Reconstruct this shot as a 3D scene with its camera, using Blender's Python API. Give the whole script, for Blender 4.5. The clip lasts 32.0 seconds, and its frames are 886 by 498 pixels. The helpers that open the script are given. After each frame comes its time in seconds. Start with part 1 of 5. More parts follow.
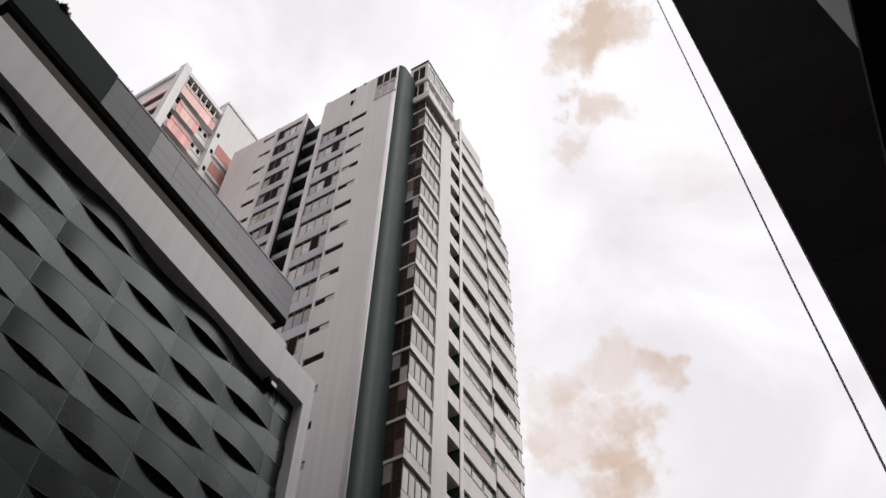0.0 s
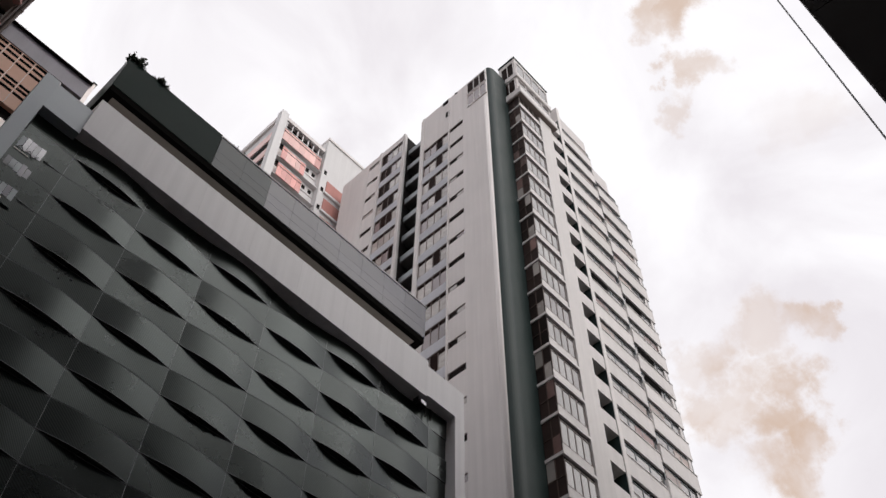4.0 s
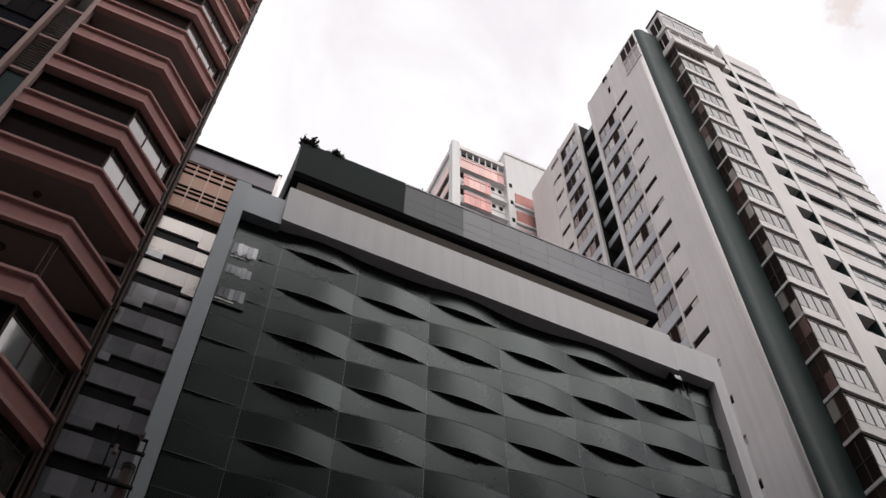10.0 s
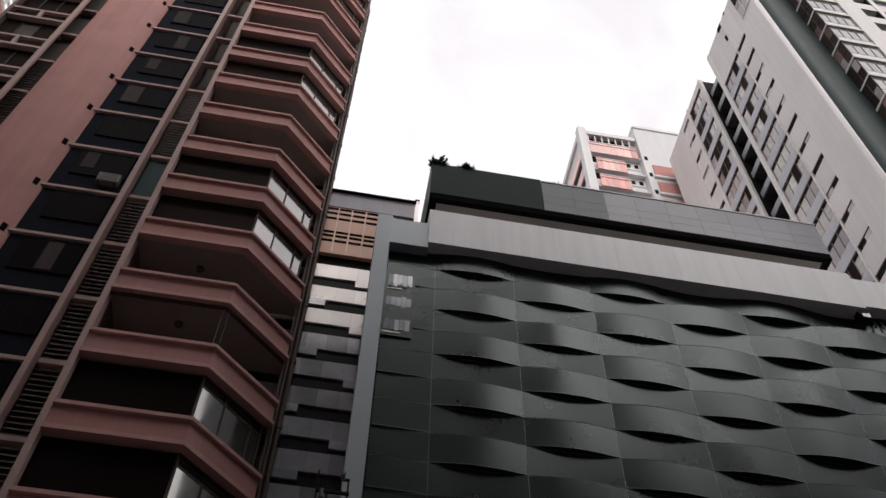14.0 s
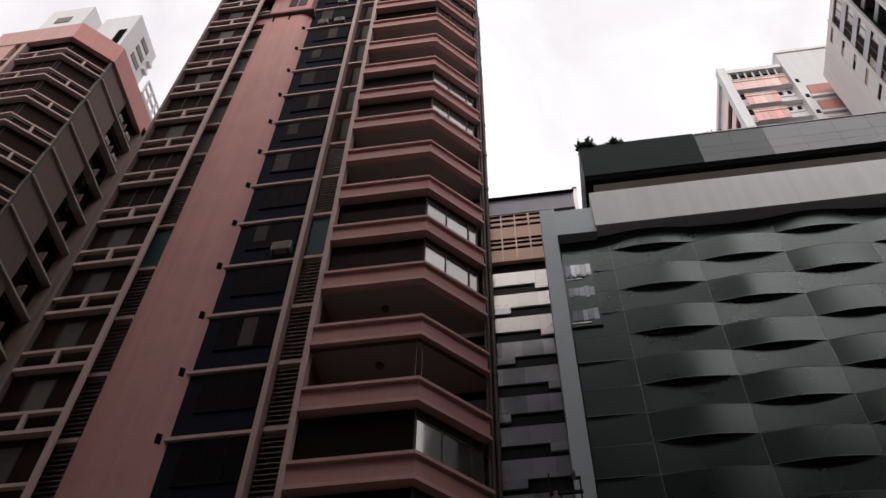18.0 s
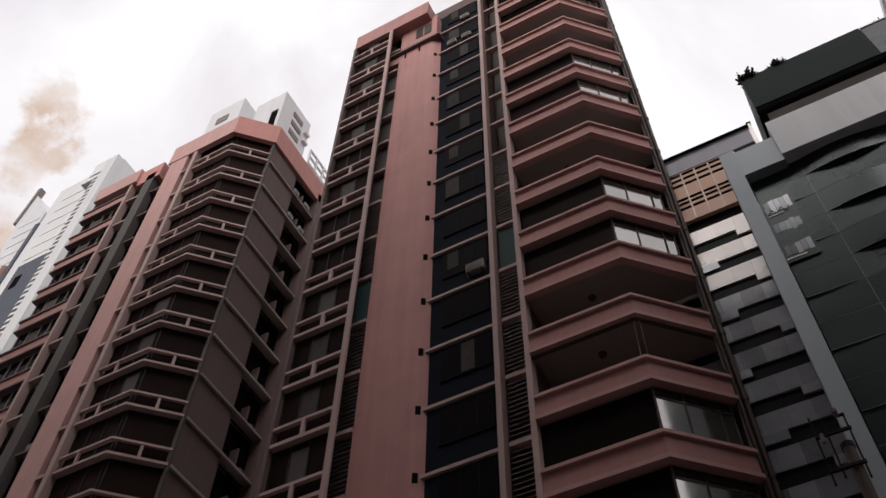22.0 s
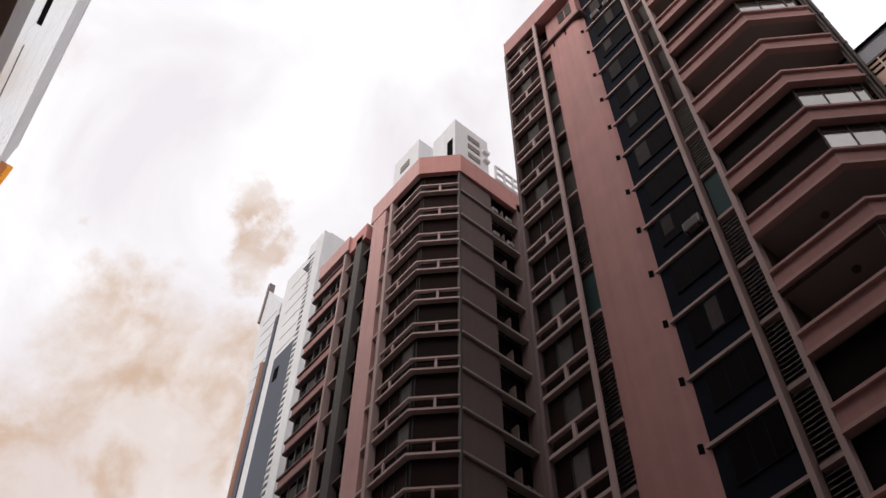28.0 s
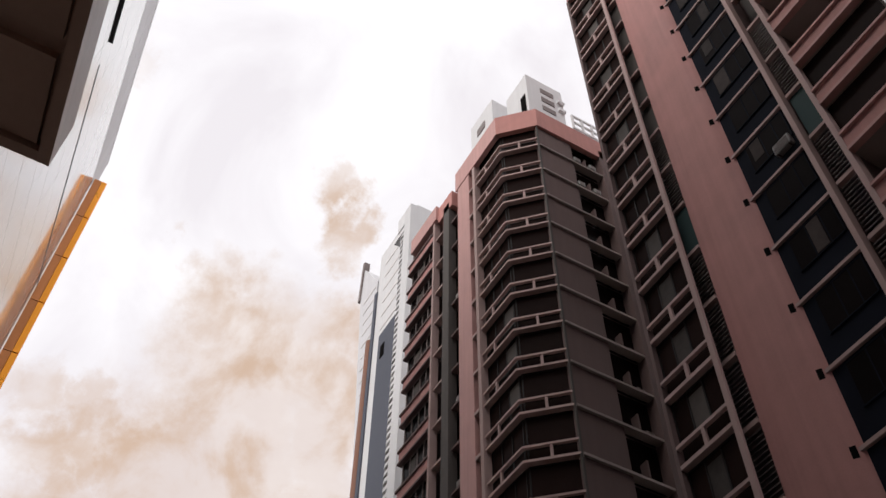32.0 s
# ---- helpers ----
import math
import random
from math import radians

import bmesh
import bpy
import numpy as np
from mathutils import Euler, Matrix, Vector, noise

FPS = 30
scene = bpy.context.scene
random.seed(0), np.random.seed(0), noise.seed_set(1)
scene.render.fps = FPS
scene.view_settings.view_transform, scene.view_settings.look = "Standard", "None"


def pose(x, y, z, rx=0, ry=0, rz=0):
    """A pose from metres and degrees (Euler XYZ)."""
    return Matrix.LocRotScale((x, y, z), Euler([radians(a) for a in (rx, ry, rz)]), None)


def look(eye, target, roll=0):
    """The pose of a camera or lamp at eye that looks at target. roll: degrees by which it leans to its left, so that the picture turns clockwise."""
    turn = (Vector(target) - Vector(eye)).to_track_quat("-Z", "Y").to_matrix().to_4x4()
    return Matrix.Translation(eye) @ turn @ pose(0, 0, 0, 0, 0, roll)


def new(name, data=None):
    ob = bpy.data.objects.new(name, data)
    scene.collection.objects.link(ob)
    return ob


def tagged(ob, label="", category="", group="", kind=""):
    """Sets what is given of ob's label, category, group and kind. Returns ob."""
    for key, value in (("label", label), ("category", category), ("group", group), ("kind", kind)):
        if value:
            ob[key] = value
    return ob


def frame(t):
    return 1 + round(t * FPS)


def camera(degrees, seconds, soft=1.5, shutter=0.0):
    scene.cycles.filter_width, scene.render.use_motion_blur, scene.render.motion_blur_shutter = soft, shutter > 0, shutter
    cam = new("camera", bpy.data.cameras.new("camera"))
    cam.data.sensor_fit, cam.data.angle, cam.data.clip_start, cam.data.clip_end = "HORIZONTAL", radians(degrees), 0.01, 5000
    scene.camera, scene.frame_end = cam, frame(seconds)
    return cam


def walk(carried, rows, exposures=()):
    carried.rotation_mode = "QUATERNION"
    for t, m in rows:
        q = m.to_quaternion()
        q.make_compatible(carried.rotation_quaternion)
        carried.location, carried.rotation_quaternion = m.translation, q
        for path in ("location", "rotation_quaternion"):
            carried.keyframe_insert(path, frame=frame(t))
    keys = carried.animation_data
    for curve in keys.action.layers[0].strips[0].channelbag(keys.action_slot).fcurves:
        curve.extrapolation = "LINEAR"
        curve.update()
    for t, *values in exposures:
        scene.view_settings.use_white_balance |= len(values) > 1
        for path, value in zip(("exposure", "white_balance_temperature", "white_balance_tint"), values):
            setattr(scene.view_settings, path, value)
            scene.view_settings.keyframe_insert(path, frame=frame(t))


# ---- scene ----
cam = camera(50.45, 32.0)
PATH = [
    (0.0, pose(0, 0, 1.6, 145.04, -0.77, -60.06)),
    (0.5, pose(0, 0, 1.6, 145.07, -0.66, -58.45)),
    (1.0, pose(0, 0, 1.6, 145.09, -0.65, -56.89)),
    (1.5, pose(0, 0, 1.6, 145.09, -0.67, -55.57)),
    (2.0, pose(0, 0, 1.6, 145.09, -0.68, -53.59)),
    (2.5, pose(0, 0, 1.6, 145.08, -0.66, -52.16)),
    (3.0, pose(0, 0, 1.6, 145.07, -0.61, -50.34)),
    (3.5, pose(0, 0, 1.6, 145.05, -0.59, -48.62)),
    (5.5, pose(0, 0, 1.6, 145.05, -0.62, -41.36)),
    (6.0, pose(0, 0, 1.6, 145.08, -0.65, -39.26)),
    (6.5, pose(0, 0, 1.6, 145.09, -0.64, -37.57)),
    (7.0, pose(0, 0, 1.6, 145.07, -0.64, -35.58)),
    (7.5, pose(0, 0, 1.6, 145.06, -0.60, -33.86)),
    (8.0, pose(0, 0, 1.6, 145.07, -0.57, -31.99)),
    (8.5, pose(0, 0, 1.6, 145.09, -0.56, -30.31)),
    (9.0, pose(0, 0, 1.6, 145.10, -0.57, -28.58)),
    (9.5, pose(0, 0, 1.6, 145.11, -0.55, -26.97)),
    (10.0, pose(0, 0, 1.6, 145.10, -0.57, -25.19)),
    (10.5, pose(0, 0, 1.6, 145.10, -0.63, -23.60)),
    (11.0, pose(0, 0, 1.6, 145.10, -0.70, -21.46)),
    (11.5, pose(0, 0, 1.6, 145.09, -0.73, -19.85)),
    (12.0, pose(0, 0, 1.6, 145.10, -0.76, -17.89)),
    (12.5, pose(0, 0, 1.6, 145.11, -0.81, -16.05)),
    (13.0, pose(0, 0, 1.6, 145.11, -0.87, -13.90)),
    (13.5, pose(0, 0, 1.6, 145.13, -0.89, -11.71)),
    (14.0, pose(0, 0, 1.6, 145.13, -0.88, -9.84)),
    (14.5, pose(0, 0, 1.6, 145.10, -0.90, -7.10)),
    (16.5, pose(0, 0, 1.6, 145.00, -0.66, 1.85)),
    (17.0, pose(0, 0, 1.6, 145.03, -0.66, 3.88)),
    (17.5, pose(0, 0, 1.6, 145.03, -0.70, 6.22)),
    (18.0, pose(0, 0, 1.6, 144.97, -0.78, 8.27)),
    (18.5, pose(0, 0, 1.6, 144.91, -0.81, 10.57)),
    (19.0, pose(0, 0, 1.6, 144.86, -0.81, 12.60)),
    (19.5, pose(0, 0, 1.6, 144.85, -0.77, 15.39)),
    (20.0, pose(0, 0, 1.6, 144.84, -0.80, 17.60)),
    (20.5, pose(0, 0, 1.6, 144.82, -0.84, 20.63)),
    (21.0, pose(0, 0, 1.6, 144.81, -0.82, 22.98)),
    (21.5, pose(0, 0, 1.6, 144.80, -0.80, 26.03)),
    (22.0, pose(0, 0, 1.6, 144.80, -0.75, 28.30)),
    (22.5, pose(0, 0, 1.6, 144.79, -0.72, 30.43)),
    (23.0, pose(0, 0, 1.6, 144.79, -0.70, 33.23)),
    (23.5, pose(0, 0, 1.6, 144.78, -0.68, 34.95)),
    (24.0, pose(0, 0, 1.6, 144.78, -0.68, 37.26)),
    (24.5, pose(0, 0, 1.6, 144.78, -0.66, 38.96)),
    (25.0, pose(0, 0, 1.6, 144.77, -0.64, 41.14)),
    (25.5, pose(0, 0, 1.6, 144.76, -0.61, 42.64)),
    (27.5, pose(0, 0, 1.6, 144.69, -0.59, 49.07)),
    (28.0, pose(0, 0, 1.6, 144.66, -0.58, 50.75)),
    (28.5, pose(0, 0, 1.6, 144.62, -0.52, 52.01)),
    (29.0, pose(0, 0, 1.6, 144.56, -0.47, 53.62)),
    (29.5, pose(0, 0, 1.6, 144.47, -0.47, 54.77)),
    (30.0, pose(0, 0, 1.6, 144.29, -0.47, 56.11)),
    (30.5, pose(0, 0, 1.6, 144.00, -0.46, 57.11)),
    (31.0, pose(0, 0, 1.6, 143.57, -0.41, 58.29)),
    (31.5, pose(0, 0, 1.6, 143.04, -0.42, 59.02)),
    (32.0, pose(0, 0, 1.6, 142.32, -0.43, 60.11)),
]
# the picture brightens a little as the camera turns down the street
walk(cam, PATH, [(0.0, 0.10), (6.0, 0.11), (9.0, 0.16), (12.0, 0.22), (14.0, 0.24), (18.0, 0.18), (21.0, 0.13), (26.0, 0.14), (32.0, 0.18)])

# ---------------------------------------------------------------- sky and light
world = bpy.data.worlds.new("sky")
scene.world = world
world.use_nodes = True
wt = world.node_tree
wt.nodes.clear()


def wn(kind, **kw):
    n = wt.nodes.new(kind)
    for key, value in kw.items():
        n.inputs[key].default_value = value
    return n


def wmath(op, a, b=None, clamp=False):
    n = wt.nodes.new("ShaderNodeMath")
    n.operation, n.use_clamp = op, clamp
    for i, v in enumerate((a, b)):
        if v is None:
            continue
        if isinstance(v, (int, float)):
            n.inputs[i].default_value = v
        else:
            wt.links.new(v, n.inputs[i])
    return n.outputs[0]


way = wt.nodes.new("ShaderNodeTexCoord").outputs["Generated"]
# banks of thin tan cloud: direction, width (radians), weight
BANKS = [
    ((-0.559, 0.182, 0.809), 0.024, 0.90), ((-0.567, 0.209, 0.797), 0.021, 0.80), ((-0.682, 0.127, 0.720), 0.043, 0.85),
    ((-0.672, 0.179, 0.719), 0.049, 0.95), ((-0.648, 0.225, 0.728), 0.043, 0.90), ((-0.704, 0.181, 0.686), 0.054, 1.00),
    ((-0.675, 0.099, 0.731), 0.026, 0.60), ((-0.722, 0.128, 0.680), 0.034, 0.70), ((-0.691, 0.240, 0.682), 0.049, 0.95),
    ((-0.760, 0.143, 0.634), 0.049, 0.90), ((-0.788, 0.096, 0.608), 0.043, 1.00), ((-0.795, 0.054, 0.604), 0.034, 0.85),
    ((-0.812, 0.024, 0.583), 0.034, 0.90), ((-0.781, -0.007, 0.625), 0.026, 0.60), ((-0.750, 0.200, 0.631), 0.054, 1.00),
    ((-0.729, 0.266, 0.631), 0.049, 1.00), ((-0.774, 0.032, 0.632), 0.021, 0.55), ((-0.506, -0.047, 0.861), 0.015, 0.35),
    ((-0.633, 0.041, 0.773), 0.010, 0.35), ((-0.623, 0.292, 0.726), 0.046, 0.90), ((-0.812, 0.153, 0.563), 0.069, 1.00),
    ((-0.773, 0.272, 0.573), 0.074, 1.00), ((-0.846, 0.048, 0.531), 0.063, 1.00), ((0.390, 0.061, 0.919), 0.023, 0.85),
    ((0.386, 0.092, 0.918), 0.016, 0.70), ((0.403, 0.030, 0.915), 0.019, 0.75), ((0.401, 0.010, 0.916), 0.014, 0.60),
    ((0.429, 0.095, 0.898), 0.013, 0.70), ((0.454, 0.085, 0.887), 0.015, 0.65), ((0.446, 0.107, 0.889), 0.010, 0.60),
    ((0.476, 0.117, 0.872), 0.014, 0.40), ((0.484, 0.141, 0.864), 0.010, 0.35), ((0.542, 0.031, 0.840), 0.034, 0.18),
    ((0.654, 0.194, 0.731), 0.024, 0.85), ((0.673, 0.159, 0.723), 0.019, 0.85), ((0.681, 0.138, 0.719), 0.011, 0.70),
    ((0.658, 0.237, 0.715), 0.026, 0.90), ((0.680, 0.217, 0.700), 0.023, 0.75), ((0.664, 0.277, 0.695), 0.024, 0.95),
    ((0.682, 0.258, 0.685), 0.023, 0.80), ((0.708, 0.207, 0.675), 0.025, 0.90), ((0.732, 0.203, 0.651), 0.023, 0.95),
    ((-0.720, 0.172, 0.672), 0.078, 0.90), ((-0.795, 0.165, 0.600), 0.090, 0.95), ((-0.690, 0.215, 0.692), 0.055, 0.85),
    ((0.732, 0.236, 0.639), 0.029, 0.90), ((0.644, 0.262, 0.719), 0.017, 0.50),
]
fray = wn("ShaderNodeTexNoise", Scale=20.0, Detail=8.0, Roughness=0.6)
wt.links.new(way, fray.inputs["Vector"])
swirl = wn("ShaderNodeTexNoise", Scale=9.0, Detail=7.0, Roughness=0.62)
wt.links.new(way, swirl.inputs["Vector"])
centred = wt.nodes.new("ShaderNodeVectorMath")
centred.operation = "SUBTRACT"
wt.links.new(swirl.outputs["Color"], centred.inputs[0])
centred.inputs[1].default_value = (0.5, 0.5, 0.5)
push = wt.nodes.new("ShaderNodeVectorMath")
push.operation = "SCALE"
wt.links.new(centred.outputs[0], push.inputs[0])
push.inputs["Scale"].default_value = 0.16
warped = wt.nodes.new("ShaderNodeVectorMath")
wt.links.new(way, warped.inputs[0])
wt.links.new(push.outputs[0], warped.inputs[1])
ragged = wmath("MULTIPLY", wmath("SUBTRACT", fray.outputs[0], 0.5), 0.07)
bank = None
for centre, width, weight in BANKS:
    dist = wt.nodes.new("ShaderNodeVectorMath")
    dist.operation = "DISTANCE"
    wt.links.new(warped.outputs[0], dist.inputs[0])
    dist.inputs[1].default_value = Vector(centre).normalized()
    ramp = wn("ShaderNodeMapRange", **{"From Min": width * 1.75, "From Max": width * 0.5, "To Min": 0.0, "To Max": weight})
    ramp.interpolation_type = "SMOOTHSTEP"
    wt.links.new(wmath("ADD", dist.outputs["Value"], ragged), ramp.inputs["Value"])
    bank = ramp.outputs[0] if bank is None else wmath("MAXIMUM", bank, ramp.outputs[0])
big = wn("ShaderNodeTexNoise", Scale=10.0, Detail=9.0, Roughness=0.56, Distortion=0.25)
wt.links.new(way, big.inputs["Vector"])
soft = wn("ShaderNodeTexNoise", Scale=4.6, Detail=7.0, Roughness=0.52, Distortion=0.6)
wt.links.new(way, soft.inputs["Vector"])
puff = wn("ShaderNodeMapRange", **{"From Min": 0.38, "From Max": 0.60, "To Min": 0.46, "To Max": 1.0})
puff.interpolation_type = "SMOOTHSTEP"
wt.links.new(big.outputs[0], puff.inputs["Value"])
tan_amount = wmath("MULTIPLY", puff.outputs[0], bank, True)
pale = wn("ShaderNodeMapRange", **{"From Min": 0.40, "From Max": 0.64, "To Min": 0.0, "To Max": 1.0})
wt.links.new(soft.outputs[0], pale.inputs["Value"])
mix_pale = wt.nodes.new("ShaderNodeMix")
mix_pale.data_type = "RGBA"
wt.links.new(pale.outputs[0], mix_pale.inputs["Factor"])
mix_pale.inputs["A"].default_value = (0.965, 0.945, 0.96, 1)
mix_pale.inputs["B"].default_value = (0.79, 0.75, 0.775, 1)
mix_tan = wt.nodes.new("ShaderNodeMix")
mix_tan.data_type = "RGBA"
wt.links.new(tan_amount, mix_tan.inputs["Factor"])
wt.links.new(mix_pale.outputs["Result"], mix_tan.inputs["A"])
mix_tan.inputs["B"].default_value = (0.60, 0.432, 0.318, 1)
sky_tex = wt.nodes.new("ShaderNodeTexSky")
sky_tex.sky_type = "NISHITA"
sky_tex.sun_disc = False
sky_tex.sun_elevation, sky_tex.sun_rotation = radians(38), radians(171)
veil = wt.nodes.new("ShaderNodeMix")
veil.data_type = "RGBA"
veil.inputs["Factor"].default_value = 0.012
wt.links.new(mix_tan.outputs["Result"], veil.inputs["A"])
wt.links.new(sky_tex.outputs[0], veil.inputs["B"])
# the sky is dimmed towards the horizon, below the view, to darken the facades
sep = wt.nodes.new("ShaderNodeSeparateXYZ")
wt.links.new(way, sep.inputs[0])
low = wn("ShaderNodeMapRange", **{"From Min": 0.0, "From Max": 0.5, "To Min": 0.35, "To Max": 1.0})
low.interpolation_type = "SMOOTHSTEP"
wt.links.new(sep.outputs["Z"], low.inputs["Value"])
bg = wn("ShaderNodeBackground", Strength=1.0)
wt.links.new(veil.outputs["Result"], bg.inputs["Color"])
wt.links.new(low.outputs[0], bg.inputs["Strength"])
wout = wt.nodes.new("ShaderNodeOutputWorld")
wt.links.new(bg.outputs[0], wout.inputs["Surface"])

sun_lamp = bpy.data.lights.new("sun", "SUN")
sun_lamp.energy, sun_lamp.angle, sun_lamp.color = 1.55, radians(55), (1.0, 0.95, 0.9)
sun = new("sun", sun_lamp)
sun.matrix_world = look((8, -50, 40), (0, 0, 0))


# ---------------------------------------------------------------- materials
def material(name, base, rough=0.7, metal=0.0, var=0.18, scale=0.6, grain=22.0, bump=0.12, streak=0.0, spec=0.4, odd=0.06, coat=0.0, hatch=0.0, ior=1.5):
    """Painted, rendered or glazed surface: colour that varies at two scales, rain streaks, fine relief."""
    m = bpy.data.materials.new(name)
    m.use_nodes = True
    nt = m.node_tree
    bsdf = nt.nodes["Principled BSDF"]
    tc = nt.nodes.new("ShaderNodeTexCoord")
    n1 = nt.nodes.new("ShaderNodeTexNoise")
    n1.inputs["Scale"].default_value, n1.inputs["Detail"].default_value, n1.inputs["Roughness"].default_value = scale, 6, 0.6
    n2 = nt.nodes.new("ShaderNodeTexNoise")
    n2.inputs["Scale"].default_value, n2.inputs["Detail"].default_value = grain, 4
    nt.links.new(tc.outputs["Object"], n1.inputs["Vector"])
    nt.links.new(tc.outputs["Object"], n2.inputs["Vector"])
    mp = nt.nodes.new("ShaderNodeMapping")
    mp.inputs["Scale"].default_value = (3.2, 3.2, 0.12)
    nt.links.new(tc.outputs["Object"], mp.inputs["Vector"])
    n3 = nt.nodes.new("ShaderNodeTexNoise")
    n3.inputs["Scale"].default_value, n3.inputs["Detail"].default_value = 1.0, 5
    nt.links.new(mp.outputs[0], n3.inputs["Vector"])

    def calc(op, a, b):
        n = nt.nodes.new("ShaderNodeMath")
        n.operation = op
        for i, v in enumerate((a, b)):
            if isinstance(v, (int, float)):
                n.inputs[i].default_value = v
            else:
                nt.links.new(v, n.inputs[i])
        return n.outputs[0]

    info = nt.nodes.new("ShaderNodeObjectInfo")
    f = calc("MULTIPLY", calc("SUBTRACT", n1.outputs[0], 0.5), 2.4 * var)
    f = calc("ADD", f, calc("MULTIPLY", calc("SUBTRACT", n2.outputs[0], 0.5), 0.8 * var))
    f = calc("ADD", f, calc("MULTIPLY", calc("SUBTRACT", n3.outputs[0], 0.5), 2.2 * streak))
    f = calc("ADD", f, calc("MULTIPLY", calc("SUBTRACT", info.outputs["Random"], 0.5), 2 * odd))
    if hatch:
        wave = nt.nodes.new("ShaderNodeTexWave")
        wave.bands_direction = "DIAGONAL"
        wave.inputs["Scale"].default_value, wave.inputs["Distortion"].default_value = 6.5, 0.3
        nt.links.new(tc.outputs["Object"], wave.inputs["Vector"])
        f = calc("ADD", f, calc("MULTIPLY", calc("SUBTRACT", wave.outputs["Fac"], 0.5), hatch))
    f = calc("ADD", f, 1.0)
    vm = nt.nodes.new("ShaderNodeVectorMath")
    vm.operation = "SCALE"
    vm.inputs[0].default_value = base
    nt.links.new(f, vm.inputs["Scale"])
    nt.links.new(vm.outputs[0], bsdf.inputs["Base Color"])
    rg = calc("ADD", calc("MULTIPLY", calc("SUBTRACT", n1.outputs[0], 0.5), 0.25), rough)
    nt.links.new(rg, bsdf.inputs["Roughness"])
    bsdf.inputs["Metallic"].default_value = metal
    bsdf.inputs["IOR"].default_value = ior
    bsdf.inputs["Specular IOR Level"].default_value = spec
    bsdf.inputs["Coat Weight"].default_value = coat
    bp = nt.nodes.new("ShaderNodeBump")
    bp.inputs["Strength"].default_value, bp.inputs["Distance"].default_value = bump, 0.02
    nt.links.new(n2.outputs[0], bp.inputs["Height"])
    nt.links.new(bp.outputs[0], bsdf.inputs["Normal"])
    return m


PINK = material("salmon_render", (0.46, 0.222, 0.203), 0.75, var=0.2, scale=0.45, streak=0.16)
# darker copy of the salmon render: shade of recesses and gaps in its colour
PINK_SHADE = material("salmon_render_shaded", (0.138, 0.088, 0.082), 0.8, var=0.16, streak=0.14)
PINK_RED = material("salmon_red_render", (0.52, 0.235, 0.205), 0.75, var=0.14, streak=0.12)
ROSE = material("pale_rose_render", (0.56, 0.318, 0.292), 0.75, var=0.12, streak=0.14)
RAIL = material("taupe_rose_render", (0.44, 0.305, 0.28), 0.75, var=0.14, streak=0.12)
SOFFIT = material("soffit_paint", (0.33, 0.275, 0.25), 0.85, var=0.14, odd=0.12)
NAVY = material("navy_mosaic_tile", (0.013, 0.0145, 0.0205), 0.6, var=0.25, grain=60, odd=0.1, spec=0.15, ior=1.1)
DARK_GLASS = material("dark_window_glass", (0.013, 0.0095, 0.009), 0.12, var=0.3, bump=0.01, spec=0.12, odd=0.3, ior=1.12)
BROWN_GLASS = material("brown_tinted_glass", (0.023, 0.0140, 0.0125), 0.2, var=0.3, bump=0.01, spec=0.1, ior=1.08, odd=0.3)
SKY_GLASS = material("silvered_window_glass", (0.375, 0.36, 0.34), 0.08, metal=0.85, var=0.12, scale=1.5, bump=0.015, odd=0.12)
CURTAIN = material("pale_curtain_behind_glass", (0.075, 0.064, 0.058), 0.6, var=0.3, scale=2.5, bump=0.05, odd=0.3, spec=0.4, ior=1.2)
ROSE_CURTAIN = material("rose_curtain_behind_glass", (0.22, 0.12, 0.105), 0.35, var=0.3, scale=2.5, bump=0.05, odd=0.25, coat=0.5)
GREY = material("grey_render", (0.74, 0.705, 0.695), 0.7, var=0.09, scale=0.25, streak=0.10)
GREY_PALE = material("pale_grey_render", (0.70, 0.67, 0.66), 0.7, var=0.09, scale=0.3, streak=0.10)
GREEN_TILE = material("green_glazed_tile", (0.022, 0.037, 0.036), 0.45, var=0.2, scale=0.6, grain=40, spec=0.3, ior=1.33)
WHITE = material("white_render", (0.72, 0.71, 0.71), 0.7, var=0.06, scale=0.3, streak=0.08)
CLAD = material("grey_aluminium_cladding", (0.68, 0.663, 0.675), 0.4, metal=0.0, var=0.09, scale=0.3, streak=0.12)
CLAD_DARK = material("grey_steel_post", (0.325, 0.352, 0.375), 0.45, metal=0.2, var=0.06)
MESH_METAL = material("perforated_grey_metal", (0.0415, 0.0482, 0.0472), 0.29, metal=0.85, var=0.16, scale=0.35, grain=45, bump=0.025, odd=0.14, spec=0.3, hatch=0.6)
SEAM = material("zinc_seam_strip", (0.15, 0.16, 0.165), 0.4, metal=0.5)
# black for slots, and for shade painted into recesses, holes and window heads
BLACK = material("black_shade_and_slot_paint", (0.010, 0.0092, 0.009), 0.9, spec=0.05, ior=1.1)
GREEN_SLATE = material("green_slate_glass_fascia", (0.025, 0.037, 0.045), 0.2, var=0.16, bump=0.02, odd=0.12, spec=0.5, ior=1.22)
SLATE_GLASS = material("slate_glass_fascia", (0.058, 0.055, 0.088), 0.15, metal=0.0, var=0.16, bump=0.02, odd=0.12, spec=0.5, ior=1.33)
DEEP_GREEN = material("deep_green_glass_fascia", (0.0100, 0.0240, 0.0205), 0.35, metal=0.0, var=0.25, scale=0.4, bump=0.02, spec=0.3, ior=1.12)
TAUPE = material("taupe_soffit_board", (0.46, 0.42, 0.375), 0.7, var=0.10)
ORANGE = material("orange_lacquered_metal", (0.95, 0.36, 0.03), 0.3, metal=0.6, var=0.08, odd=0.04)
ORANGE_SHADE = material("shaded_orange_metal", (0.62, 0.24, 0.08), 0.4, metal=0.5, var=0.10)
